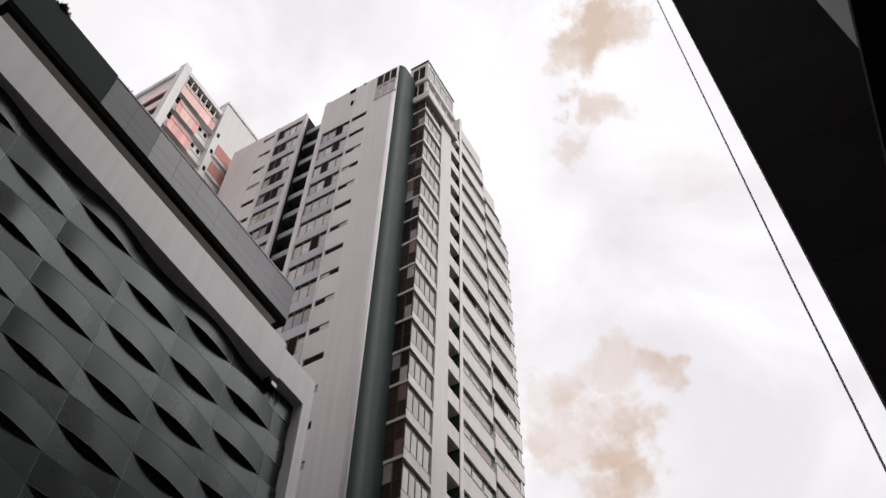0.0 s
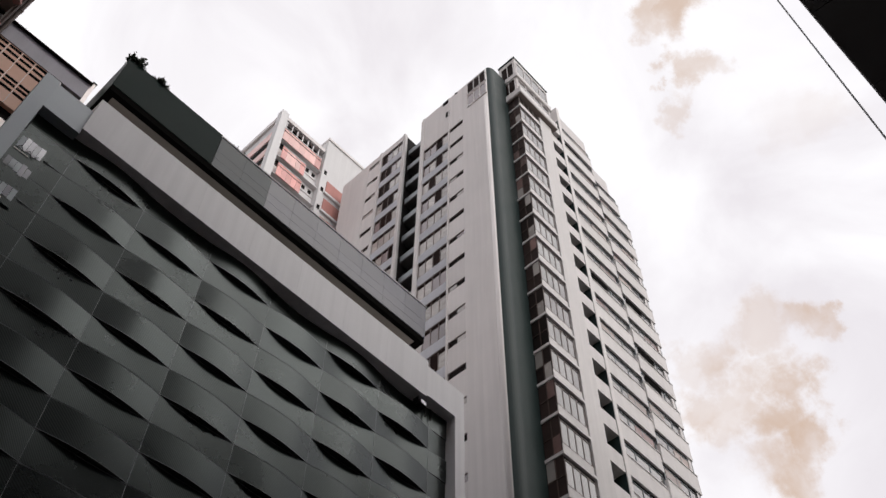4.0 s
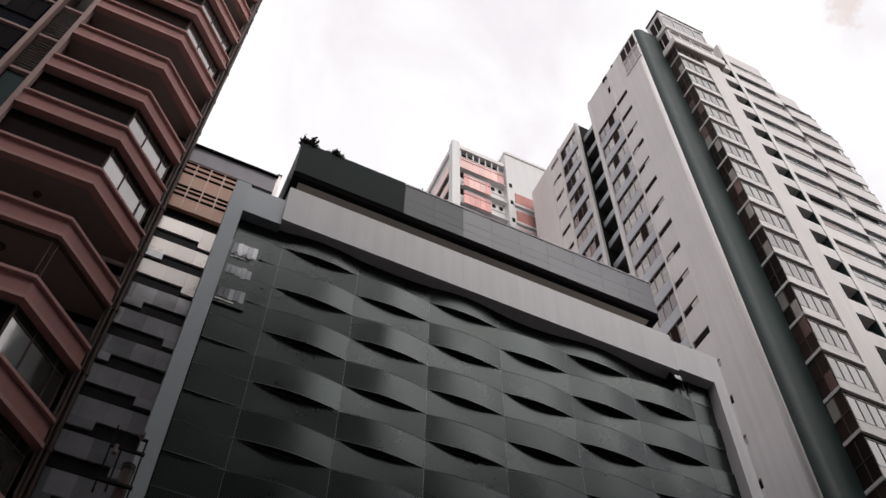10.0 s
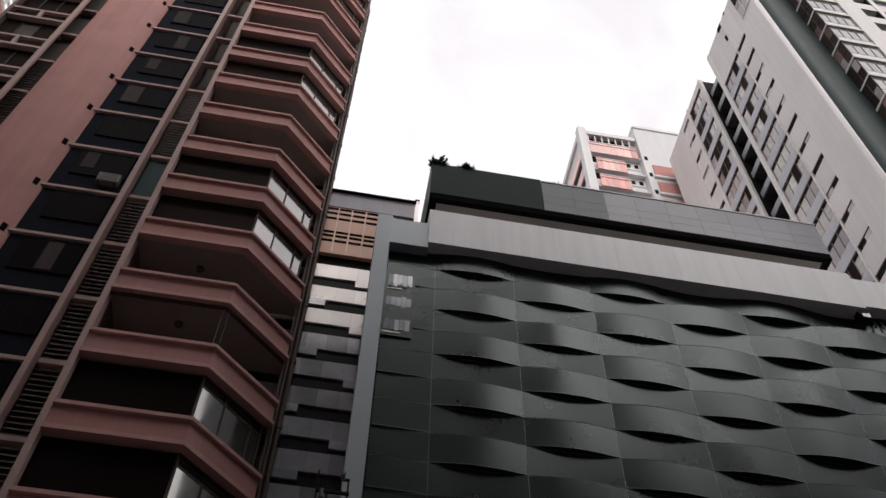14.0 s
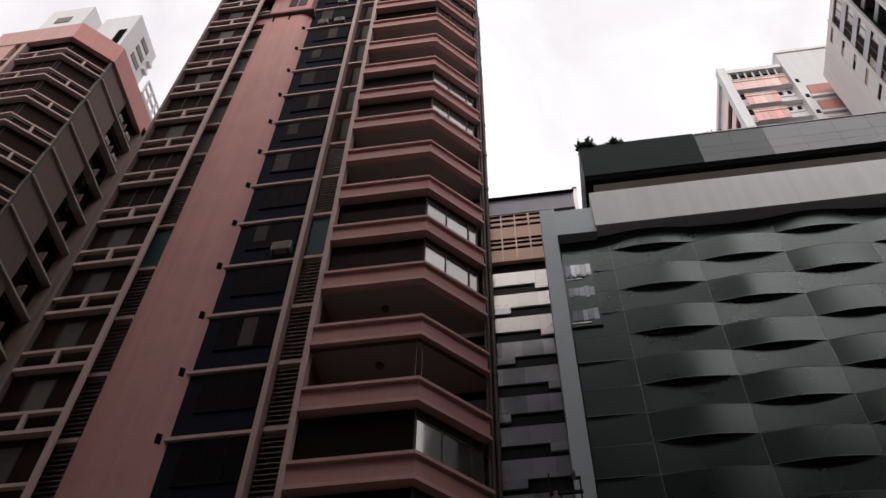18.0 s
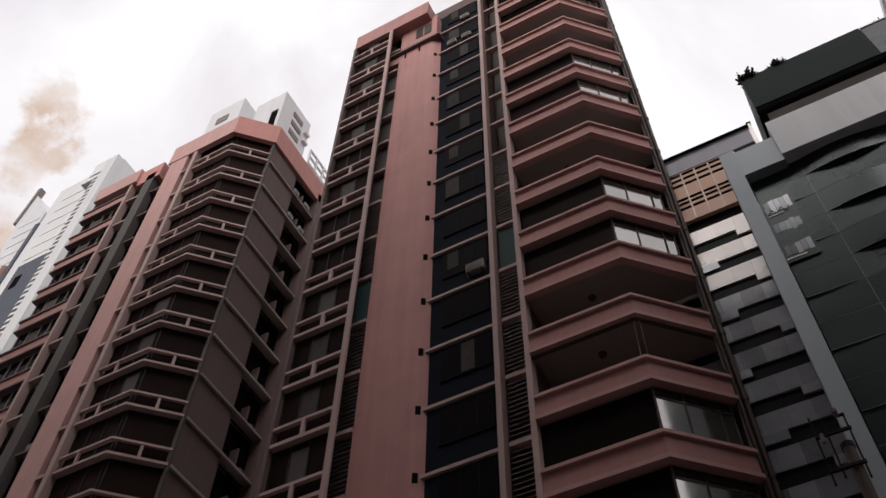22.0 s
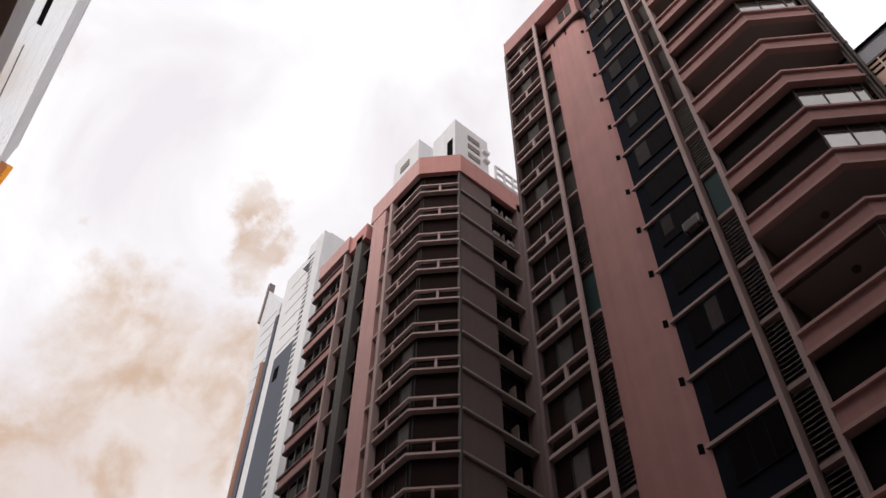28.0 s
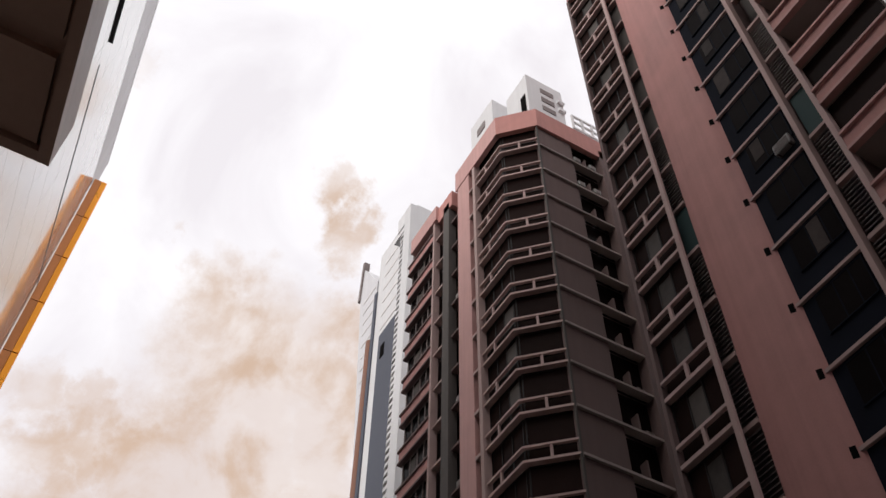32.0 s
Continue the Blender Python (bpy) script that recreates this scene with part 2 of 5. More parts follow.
BLIND = material("brown_blind_behind_glass", (0.032, 0.022, 0.0195), 0.5, var=0.35, scale=1.5, odd=0.7, spec=0.3, ior=1.2)
DARK_RUST = material("dark_rust_panel", (0.22, 0.085, 0.045), 0.6, var=0.3, scale=0.2)
TAN = material("tan_louvre_screen", (0.72, 0.40, 0.28), 0.5, var=0.12, odd=0.12)
UMBER = material("umber_metal_soffit", (0.50, 0.30, 0.215), 0.35, var=0.15, scale=1.2)
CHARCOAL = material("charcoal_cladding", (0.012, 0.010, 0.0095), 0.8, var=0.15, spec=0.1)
MARBLE = material("polished_white_stone", (0.86, 0.83, 0.805), 0.10, coat=0.6, var=0.08, scale=0.35, grain=4, bump=0.02, spec=0.6, odd=0.05, ior=1.55)
LEAF = material("dark_shrub_leaf", (0.045, 0.055, 0.035), 0.6, var=0.3)
AC_WHITE = material("air_conditioner_enamel", (0.21, 0.20, 0.19), 0.5, var=0.2, streak=0.2)
ASPHALT = material("asphalt", (0.05, 0.05, 0.052), 0.9, var=0.25)
STONE = material("paving_stone", (0.22, 0.212, 0.205), 0.8, var=0.2)
BRONZE = material("dark_bronze_frame", (0.014, 0.011, 0.010), 0.6, spec=0.2)
PIPE = material("brown_drain_pipe", (0.085, 0.058, 0.05), 0.6, spec=0.2, odd=0.25)
TEAL = material("teal_obscured_glass", (0.050, 0.080, 0.080), 0.5, var=0.15, bump=0.02, spec=0.15, ior=1.2)
LOUVRE = material("grey_louvre_blade", (0.20, 0.16, 0.15), 0.6)
BAND_GLASS = material("grey_band_glass", (0.33, 0.33, 0.36), 0.15, metal=0.2, var=0.3, scale=1.2, bump=0.02, odd=0.35)
BAND_WHITE = material("white_band_glass", (0.78, 0.71, 0.68), 0.3, metal=0.15, var=0.10, odd=0.12, coat=0.2)
# dark grey with recess shade in its colour; also keeps unseen blocks from bouncing light
SHADE_WALL = material("shade_grey_wall", (0.065, 0.062, 0.062), 0.7, var=0.2, streak=0.15)
BAND_DARK = material("charcoal_band_glass", (0.020, 0.019, 0.021), 0.35, var=0.3, scale=1.0, bump=0.02, spec=0.15, ior=1.2)
VIOLET = material("slate_violet_render", (0.075, 0.080, 0.105), 0.6, var=0.14, spec=0.2)

LEDGE_ROSE = material("rose_ledge_render", (0.50, 0.278, 0.252), 0.75, var=0.16, streak=0.14)
WING_GREY = material("dark_umber_render", (0.088, 0.074, 0.067), 0.8, var=0.16, streak=0.16)
SPANDREL = material("blue_grey_spandrel", (0.50, 0.505, 0.545), 0.6, var=0.10, streak=0.12)
# pale and mauve base colours stand in for what the panes reflect
PALE_PANE = material("pale_reflection_pane", (0.42, 0.385, 0.36), 0.25, var=0.2, scale=1.2, odd=0.22, coat=0.4)
MAUVE_PANE = material("mauve_reflection_pane", (0.17, 0.130, 0.135), 0.2, var=0.25, scale=1.5, odd=0.25, coat=0.5)
BEIGE_CURTAIN = material("beige_curtain_behind_glass", (0.40, 0.315, 0.28), 0.4, var=0.25, scale=2.5, bump=0.05, odd=0.2, coat=0.4)
RECESS_BLIND = material("dim_rose_blind_behind_glass", (0.045, 0.035, 0.032), 0.6, var=0.5, scale=2.0, bump=0.05, odd=0.5, spec=0.3, ior=1.15)
RECESS_GLASS = material("unlit_window_glass", (0.012, 0.0095, 0.0095), 0.3, var=0.3, bump=0.01, spec=0.08, odd=0.3, ior=1.1)
LAVENDER = material("lavender_grey_render", (0.47, 0.455, 0.50), 0.75, var=0.12, scale=0.5, streak=0.12)
PINK_GLASS = material("pink_glazed_balcony_screen", (0.66, 0.25, 0.22), 0.35, var=0.22, scale=0.8, bump=0.02, odd=0.2, coat=0.2)
PINK_FADE = material("pale_pink_balcony_screen", (0.72, 0.40, 0.36), 0.35, var=0.18, scale=0.8, bump=0.02, odd=0.2, coat=0.2)

# ---------------------------------------------------------------- building helpers
PLACE = {}


def thing(name, at, label, category, group="", kind=""):
    ob = new(name)
    ob.location = at
    ob.empty_display_size = 0.5
    PLACE[ob] = Vector(at)
    return tagged(ob, label, category, group, kind)


def attach(ob, parent, at=(0, 0, 0)):
    ob.location = at
    PLACE[ob] = Vector(at)
    if parent is not None:
        ob.parent = parent
        ob.matrix_parent_inverse = Matrix.Translation(-PLACE[parent])
    return ob


def to_mesh(name, bm, m):
    bmesh.ops.recalc_face_normals(bm, faces=bm.faces[:])
    me = bpy.data.meshes.new(name)
    bm.to_mesh(me)
    bm.free()
    me.materials.append(m)
    return me


def part(name, bm, m, parent, label=""):
    return tagged(attach(new(name, to_mesh(name, bm, m)), parent), label)


def put(name, me, parent, at=(0, 0, 0), label=""):
    """One more object on a shared mesh."""
    return tagged(attach(new(name, me), parent, at), label)


def bx(bm, x0, x1, y0, y1, z0, z1):
    v = [bm.verts.new(p) for p in ((x0, y0, z0), (x1, y0, z0), (x1, y1, z0), (x0, y1, z0), (x0, y0, z1), (x1, y0, z1), (x1, y1, z1), (x0, y1, z1))]
    for f in ((3, 2, 1, 0), (4, 5, 6, 7), (0, 1, 5, 4), (1, 2, 6, 5), (2, 3, 7, 6), (3, 0, 4, 7)):
        bm.faces.new([v[i] for i in f])
    return bm


def boxes(*bs):
    bm = bmesh.new()
    for b in bs:
        bx(bm, *b)
    return bm


def soft_box(b, r=0.02):
    bm = boxes(b)
    bmesh.ops.bevel(bm, geom=bm.edges[:], offset=r, segments=1, affect="EDGES")
    return bm


def prism(bm, pts, z0, z1):
    lo = [bm.verts.new((x, y, z0)) for x, y in pts]
    hi = [bm.verts.new((x, y, z1)) for x, y in pts]
    n = len(pts)
    bm.faces.new(lo[::-1])
    bm.faces.new(hi)
    for i in range(n):
        bm.faces.new((lo[i], lo[(i + 1) % n], hi[(i + 1) % n], hi[i]))
    return bm


def shifted(pts, d):
    """A plan line moved d outwards (to the right of its direction of travel), mitred."""
    out = []
    for i, p in enumerate(pts):
        ns = []
        for a, b in ((i - 1, i), (i, i + 1)):
            if a >= 0 and b < len(pts):
                t = Vector(pts[b]) - Vector(pts[a])
                t.normalize()
                ns.append(Vector((t.y, -t.x)))
        n = ns[0] if len(ns) == 1 else (ns[0] + ns[1]) / (1 + ns[0].dot(ns[1]))
        out.append((p[0] + n.x * d, p[1] + n.y * d))
    return out


def strip(bm, pts, out, back, z0, z1):
    """A band that follows a plan line, from `out` in front of it to `back` behind it."""
    a, b = shifted(pts, out), shifted(pts, -back)
    rings = [[bm.verts.new((*p, z)) for p, z in ((u, z0), (u, z1), (w, z1), (w, z0))] for u, w in zip(a, b)]
    for r0, r1 in zip(rings, rings[1:]):
        for e in range(4):
            bm.faces.new((r0[e], r1[e], r1[(e + 1) % 4], r0[(e + 1) % 4]))
    bm.faces.new(rings[0])
    bm.faces.new(rings[-1][::-1])
    return bm


def lattice(us, ws, d0, d1, m):
    """One frame with openings: bars at the u and w spans given, its depth from d0 to d1; m sets (u, d, w) in the place."""
    bm = bmesh.new()
    ucut = sorted({v for s in us for v in s})
    wcut = sorted({v for s in ws for v in s})
    bar = lambda v, spans: any(s[0] < v < s[1] for s in spans)
    solid = {(i, j): bar((ucut[i] + ucut[i + 1]) / 2, us) or bar((wcut[j] + wcut[j + 1]) / 2, ws) for i in range(len(ucut) - 1) for j in range(len(wcut) - 1)}
    verts = {}

    def v(i, j, d):
        if (i, j, d) not in verts:
            verts[i, j, d] = bm.verts.new(m @ Vector((ucut[i], (d0, d1)[d], wcut[j])))
        return verts[i, j, d]

    for (i, j), s in solid.items():
        if not s:
            continue
        for d in (0, 1):
            bm.faces.new((v(i, j, d), v(i + 1, j, d), v(i + 1, j + 1, d), v(i, j + 1, d)))
        for di, dj, e in ((-1, 0, ((i, j), (i, j + 1))), (1, 0, ((i + 1, j), (i + 1, j + 1))), (0, -1, ((i, j), (i + 1, j))), (0, 1, ((i, j + 1), (i + 1, j + 1)))):
            if not solid.get((i + di, j + dj)):
                p, q = e
                bm.faces.new((v(*p, 0), v(*q, 0), v(*q, 1), v(*p, 1)))
    return bm


def spans(cuts, w):
    return [(c, c + w) for c in cuts]


ON_Y = Matrix.Identity(4)
ON_X = Matrix(((0, 1, 0, 0), (1, 0, 0, 0), (0, 0, 1, 0), (0, 0, 0, 1)))


def along(p, q):
    """Sets (u, d, w) on the plan line from p to q: u along it, d out of it towards the street."""
    t = (Vector(q) - Vector(p)).normalized()
    return Matrix(((t.x, t.y, 0, p[0]), (t.y, -t.x, 0, p[1]), (0, 0, 1, 0), (0, 0, 0, 1)))


def tube(bm, p, q, r, sides=8):
    p, q = Vector(p), Vector(q)
    rot = (q - p).to_track_quat("Z", "Y").to_matrix().to_4x4()
    bmesh.ops.create_cone(bm, cap_ends=True, segments=sides, radius1=r, radius2=r, depth=(q - p).length,
                          matrix=Matrix.Translation((p + q) / 2) @ rot)
    return bm


EYE = 1.6
rng = random.Random(7)

# ---------------------------------------------------------------- ground
tagged(part("ground", boxes((-700, 700, -700, 700, -0.5, -0.14)), STONE, None), "grey paved ground around the buildings", "ground", kind="structure")
tagged(part("road", boxes((-300, 300, 4.5, 15, -0.14, 0.0)), ASPHALT, None), "dark asphalt street between the tall buildings", "road", kind="structure")
tagged(part("pavement", boxes((-300, 300, -6, 4.5, -0.14, 0.13)), STONE, None), "grey paved walkway along the street", "pavement", kind="structure")
tagged(part("pavement", boxes((-300, 300, 15, 60, -0.14, 0.13)), STONE, None), "grey paved walkway below the towers", "pavement", kind="structure")

# ---------------------------------------------------------------- salmon tower over the street
def louvre_bay(parent, me_cache, x0, x1, y, f, kind):
    """One storey of a service bay between two posts: blades, a teal pane or an open recess."""
    key = (x0, x1, kind)
    if kind == "teal":
        if key not in me_cache:
            me_cache[key] = to_mesh("teal_pane", boxes((x0, x1, y + 0.1, y + 0.13, 0.12, 2.88)), TEAL)
        put("teal_pane", me_cache[key], parent, (0, 0, f), "teal obscured glass pane")
    if ("bar", x0, x1) not in me_cache:
        me_cache[("bar", x0, x1)] = to_mesh("crossbar", boxes((x0, x1, y - 0.04, y + 0.25, -0.09, 0.09)), RAIL)
    bar = put("crossbar", me_cache[("bar", x0, x1)], parent, (0, 0, f))
    if kind == "blades":
        if key not in me_cache:
            bm = boxes((x0, x1, y + 0.06, y + 0.16, 0, 0.03))
            for v in bm.verts:
                v.co.z += (v.co.y - y - 0.06) * 0.55
            me_cache[key] = to_mesh("louvre_blade", bm, LOUVRE)
        for i in range(13):
            put("louvre_blade", me_cache[key], bar, (0, 0, f + 0.2 + i * 0.21))


def air_conditioner(at, label="weathered white window air conditioner", w=0.8, d=0.6, h=0.55):
    x, y, z = at
    t = thing("air_conditioner", (x, y, z), label, "air conditioner", "air conditioners on the towers")
    part("casing", soft_box((x - w / 2, x + w / 2, y - d, y, z, z + h), 0.03), AC_WHITE, t)
    g = bmesh.new()
    for i in range(6):
        bx(g, x - w / 2 + 0.06, x + w / 2 - 0.06, y - d - 0.015, y - d + 0.004, z + 0.07 + i * 0.075, z + 0.105 + i * 0.075)
    part("grille", g, LOUVRE, t)
    for bx0 in (x - w / 2 + 0.08, x + w / 2 - 0.13):
        part("bracket", boxes((bx0, bx0 + 0.05, y - d, y + 0.1, z - 0.06, z)), PIPE, t)
    return t


def salmon_tower():
    root = thing("apartment_tower", (-10, 27, 0), "salmon-pink rendered tower block with stacked balconies and a rounded pier", "tower block", "towers along the street")
    F0, S = 18.8, 3.0
    cache = {}
    core = bmesh.new()
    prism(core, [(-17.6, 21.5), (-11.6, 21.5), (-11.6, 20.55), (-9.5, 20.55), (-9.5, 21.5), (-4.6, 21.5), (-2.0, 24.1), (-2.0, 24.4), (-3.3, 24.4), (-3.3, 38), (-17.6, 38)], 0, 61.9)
    part("wall", core, PINK_SHADE, root)
    part("bay_wall", boxes((-17.6, -15.5, 19.36, 21.5, 0, 60.1)), PINK_SHADE, root)
    part("base_wall", boxes((-17.6, -2.5, 20.2, 21.5, 0, 9.6)), PINK_SHADE, root)
    # piers and posts
    a = [(-14.5, 19.65)]
    for i in range(13):
        w = radians(-90 + i * 90 / 12)
        a.append((-12.5 + math.cos(w), 20.65 + math.sin(w)))
    a += [(-11.5, 21.5), (-14.5, 21.5)]
    pier = prism(bmesh.new(), a, 0, 56.8)
    part("pier", pier, PINK, root, "smooth salmon pier with a rounded edge")
    for x0, x1, y0, h in ((-15.04, -14.82, 18.98, 60.1), (-8.95, -8.76, 19.62, 62.0), (-7.70, -7.50, 19.3, 62.0)):
        part("post", boxes((x0, x1, y0, y0 + (0.12 if x0 < -12 else 0.42), 0, h)), RAIL, root)
    part("blue_wall", boxes((-12.0, -8.98, 20.01, 20.549, 9.6, 60.6)), NAVY, root, "navy mosaic-tiled recess wall")
    # recess backs take dark umber, so the niche's shade is in the colour
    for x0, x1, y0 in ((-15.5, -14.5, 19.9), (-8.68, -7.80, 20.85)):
        part("recess_back", boxes((x0, x1, y0, y0 + 0.05, 9.6, 62.4)), WING_GREY, root, "service recess back, its shade put into the colour")
    # side walls of the service recess, coloured dark for shade behind the slim posts
    part("recess_side", boxes((-8.96, -8.80, 20.04, 20.85, 9.6, 62.0)), PINK_SHADE, root)
    part("recess_side", boxes((-7.70, -7.52, 19.72, 21.5, 9.6, 62.0)), PINK_SHADE, root)
    part("corner_fin", boxes((-17.76, -17.60, 18.99, 19.36, 0, 60.1)), PINK_SHADE, root, "slim corner fin that closes the balcony slabs")
    # meshes of one storey
    line = [(-7.5, 19.3), (-3.85, 19.3), (-1.88, 21.27)]
    parapet = to_mesh("balcony", strip(bmesh.new(), line, -0.03, 0.16, 0.12, 0.87), PINK)
    coping = to_mesh("coping", strip(bmesh.new(), line, 0.09, 0.22, 0.87, 1.0), LEDGE_ROSE)
    ledge = to_mesh("ledge", strip(bmesh.new(), line, 0.08, 0.2, -0.03, 0.12), LEDGE_ROSE)
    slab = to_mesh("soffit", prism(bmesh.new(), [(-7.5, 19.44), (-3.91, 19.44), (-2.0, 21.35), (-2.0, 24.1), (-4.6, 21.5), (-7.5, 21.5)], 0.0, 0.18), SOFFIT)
    inner = shifted(line, -0.30)
    front_glass = to_mesh("window_glass", strip(bmesh.new(), inner[:2], 0, 0.04, 1.0, 2.98), DARK_GLASS)
    brown_glass = to_mesh("window_glass", strip(bmesh.new(), inner[:2], 0, 0.04, 1.0, 2.98), BROWN_GLASS)
    p, q = Vector(inner[1]), Vector(inner[2])
    panes = []
    for i in range(3):
        u, w = p.lerp(q, (0.02, 0.38, 0.80)[i]), p.lerp(q, (0.36, 0.76, 0.92)[i])
        panes.append(to_mesh("window_pane", strip(bmesh.new(), [tuple(u), tuple(w)], 0.05, 0.0, 1.04, 2.55), SKY_GLASS))
    ln = (q - p).length
    frame_me = to_mesh("window_frame", lattice(spans([ln * t - 0.03 for t in (0.011, 0.37, 0.78, 0.94)], 0.06), [(1.0, 1.04), (2.55, 2.62), (2.94, 2.98)], -0.04, 0.07, along(p, q)), PIPE)
    side_glass = to_mesh("window_glass", strip(bmesh.new(), inner[1:], 0, 0.04, 1.0, 2.98), DARK_GLASS)
    # the balcony wall behind open balconies
    door = to_mesh("balcony_door", boxes((-6.9, -5.0, 21.44, 21.49, 0.2, 2.4)), DARK_GLASS)
    lamp_bm = tube(bmesh.new(), (-5.4, 20.4, -0.02), (-5.4, 20.4, -0.10), 0.12, 12)
    tube(lamp_bm, (-5.4, 20.4, 0.01), (-5.4, 20.4, -0.03), 0.15, 12)
    lamp_me = to_mesh("ceiling_lamp", lamp_bm, PIPE)
    corner_posts = [to_mesh("awning_post", tube(bmesh.new(), (x, y, 0.98), (x, y, 2.99), 0.018, 6), PIPE) for x, y in ((-3.98, 19.42), (-3.80, 19.50))]
    track_me = to_mesh("awning_track", strip(bmesh.new(), shifted(line, -0.12), 0.03, 0.05, 2.86, 2.96), PIPE)
    bay_x0, bay_x1 = -17.65, -15.03
    rail = to_mesh("rail", boxes((bay_x0 - 0.03, bay_x1, 19.0, 19.16, 0.77, 0.91)), RAIL)
    floor_edge = to_mesh("floor_slab", boxes((bay_x0 - 0.03, bay_x1, 19.0, 19.28, -0.08, 0.09)), RAIL)
    stub = to_mesh("stub", boxes((-16.35, -16.2, 19.005, 19.12, 0.09, 0.77)), RAIL)
    bay_glass = to_mesh("window_glass", boxes((bay_x0 + 0.02, bay_x1 - 0.02, 19.29, 19.33, 0.09, 2.92)), BROWN_GLASS)
    bay_frame = to_mesh("window_frame", lattice(spans((-17.6, -16.8, -16.0, -15.1), 0.06), [(1.05, 1.12), (2.82, 2.9)], 19.24, 19.295, ON_Y), BRONZE)
    bay_curtain = to_mesh("curtain", boxes((-16.74, -16.0, 19.27, 19.289, 1.12, 2.6)), CURTAIN)
    beam = to_mesh("beam", boxes((-11.86, -8.98, 19.88, 20.011, -0.07, 0.07)), RAIL)
    blue_win = to_mesh("window_glass", boxes((-11.2, -9.2, 19.96, 20.0, 1.15, 2.75)), RECESS_GLASS)
    blue_frame = to_mesh("window_frame", lattice(spans((-11.23, -10.45, -9.8, -9.23), 0.05), [(1.1, 1.15), (2.75, 2.8)], 19.945, 20.0, ON_Y), NAVY)
    blue_curtain = [to_mesh("curtain", boxes((x0, x1, 19.942, 19.958, z0, 2.7)), RECESS_BLIND) for x0, x1, z0 in ((-11.15, -10.46, 1.2), (-11.0, -10.5, 1.6), (-10.38, -9.85, 1.2))]
    bend = [(-12.5 + 1.0 * math.cos(radians(w)), 20.65 + 1.0 * math.sin(radians(w))) for w in (-64, -58, -53)]
    # black patches lie on the pier and stand in for shaded holes
    vent_me = to_mesh("vent_hole", strip(bmesh.new(), bend, 0.008, 0.2, 0.0, 0.42), BLACK)
    glazed = {-3, -1, 0, 3, 4, 7, 8, 11, 12, 13}
    open_deep = {-2, 1, 2, 5, 6, 9, 10}
    for k in range(-3, 14):
        f = F0 + S * k
        b = put("balcony", parapet, root, (0, 0, f), "salmon balcony with a solid parapet")
        put("coping", coping, b, (0, 0, f))
        put("ledge", ledge, b, (0, 0, f))
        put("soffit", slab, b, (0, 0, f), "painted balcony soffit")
        if k in glazed:
            for me in panes:
                put("window_pane", me, b, (0, 0, f), "bright reflecting window pane")
            put("window_frame", frame_me, b, (0, 0, f))
            put("window_glass", brown_glass if k in (3, 4, 7) else front_glass, b, (0, 0, f), "dark tinted balcony glazing")
        elif k not in open_deep:
            put("window_glass", front_glass, b, (0, 0, f), "dark tinted balcony glazing")
            put("window_glass", side_glass, b, (0, 0, f), "dark tinted balcony glazing")
            put("window_frame", frame_me, b, (0, 0, f))
        else:
            put("balcony_door", door, b, (0, 0, f), "dark glazed balcony door")
            put("ceiling_lamp", lamp_me, b, (0, 0, f + 3.0), "small dark ceiling lamp on the soffit")
            if k == 1:
                for me in corner_posts:
                    put("awning_post", me, b, (0, 0, f), "thin metal corner post")
                put("awning_track", track_me, b, (0, 0, f), "thin awning track under the soffit")
        r = put("floor_slab", floor_edge, root, (0, 0, f))
        put("rail", rail, r, (0, 0, f))
        put("stub", stub, r, (0, 0, f))
        put("window_glass", bay_glass, r, (0, 0, f), "dark window glass")
        put("window_frame", bay_frame, r, (0, 0, f))
        if rng.random() < 0.5:
            put("curtain", bay_curtain, r, (0, 0, f), "pale curtain behind the glass")
        w = put("beam", beam, root, (0, 0, f))
        put("window_glass", blue_win, w, (0, 0, f), "brown tinted window glass")
        put("window_frame", blue_frame, w, (0, 0, f))
        if k > 5 or rng.random() < 0.25:
            put("curtain", blue_curtain[k % 3], w, (0, 0, f), "pale curtain behind the glass")
        louvre_bay(root, cache, -15.23, -14.5, 19.60, f, "teal" if k == 4 else "blades" if k < 7 else "open")
        louvre_bay(root, cache, -8.68, -7.80, 19.9, f, "teal" if k == 4 else "blades" if k < 7 else "open")
        if k < 13:
            put("vent_hole", vent_me, root, (0, 0, f + 2.74), "small black patch for a shaded vent hole in the pier")
    # roof storeys
    part("roof_parapet", boxes((-17.7, -12.25, 19.0, 38, 60.1, 62.0)), PINK, root)
    part("roof_parapet", boxes((-12.25, -9.05, 20.0, 38, 60.6, 62.0)), PINK_SHADE, root)
    part("roof_parapet", prism(bmesh.new(), [(-9.5, 19.5), (-3.9, 19.5), (-1.95, 21.45), (-1.95, 24.3), (-3.25, 24.3), (-3.25, 38), (-9.5, 38)], 62.0, 63.4), PINK, root)
    part("pier_head", boxes((-15.2, -14.5, 19.66, 21.5, 55.9, 56.8)), PINK, root, "wider head of the salmon pier")
    for x0 in (-14.1, -13.1):
        part("head_slot", boxes((x0, x0 + 0.10, 19.62, 19.70, 56.1, 56.8)), BLACK, root)
    part("roof_ledge", boxes((-15.2, -11.55, 19.42, 21.4, 56.8, 57.0)), PINK_SHADE, root)
    part("roof_wall", boxes((-14.45, -12.1, 19.62, 21.5, 57.0, 60.1)), PINK, root)
    part("roof_recess", boxes((-15.0, -14.45, 19.9, 21.5, 57.0, 60.1)), BLACK, root, "dark slot beside the roof room")
    for x0 in (-13.35, -12.75):
        part("roof_window", boxes((x0, x0 + 0.5, 19.58, 19.62, 58.2, 59.6)), CURTAIN, root)
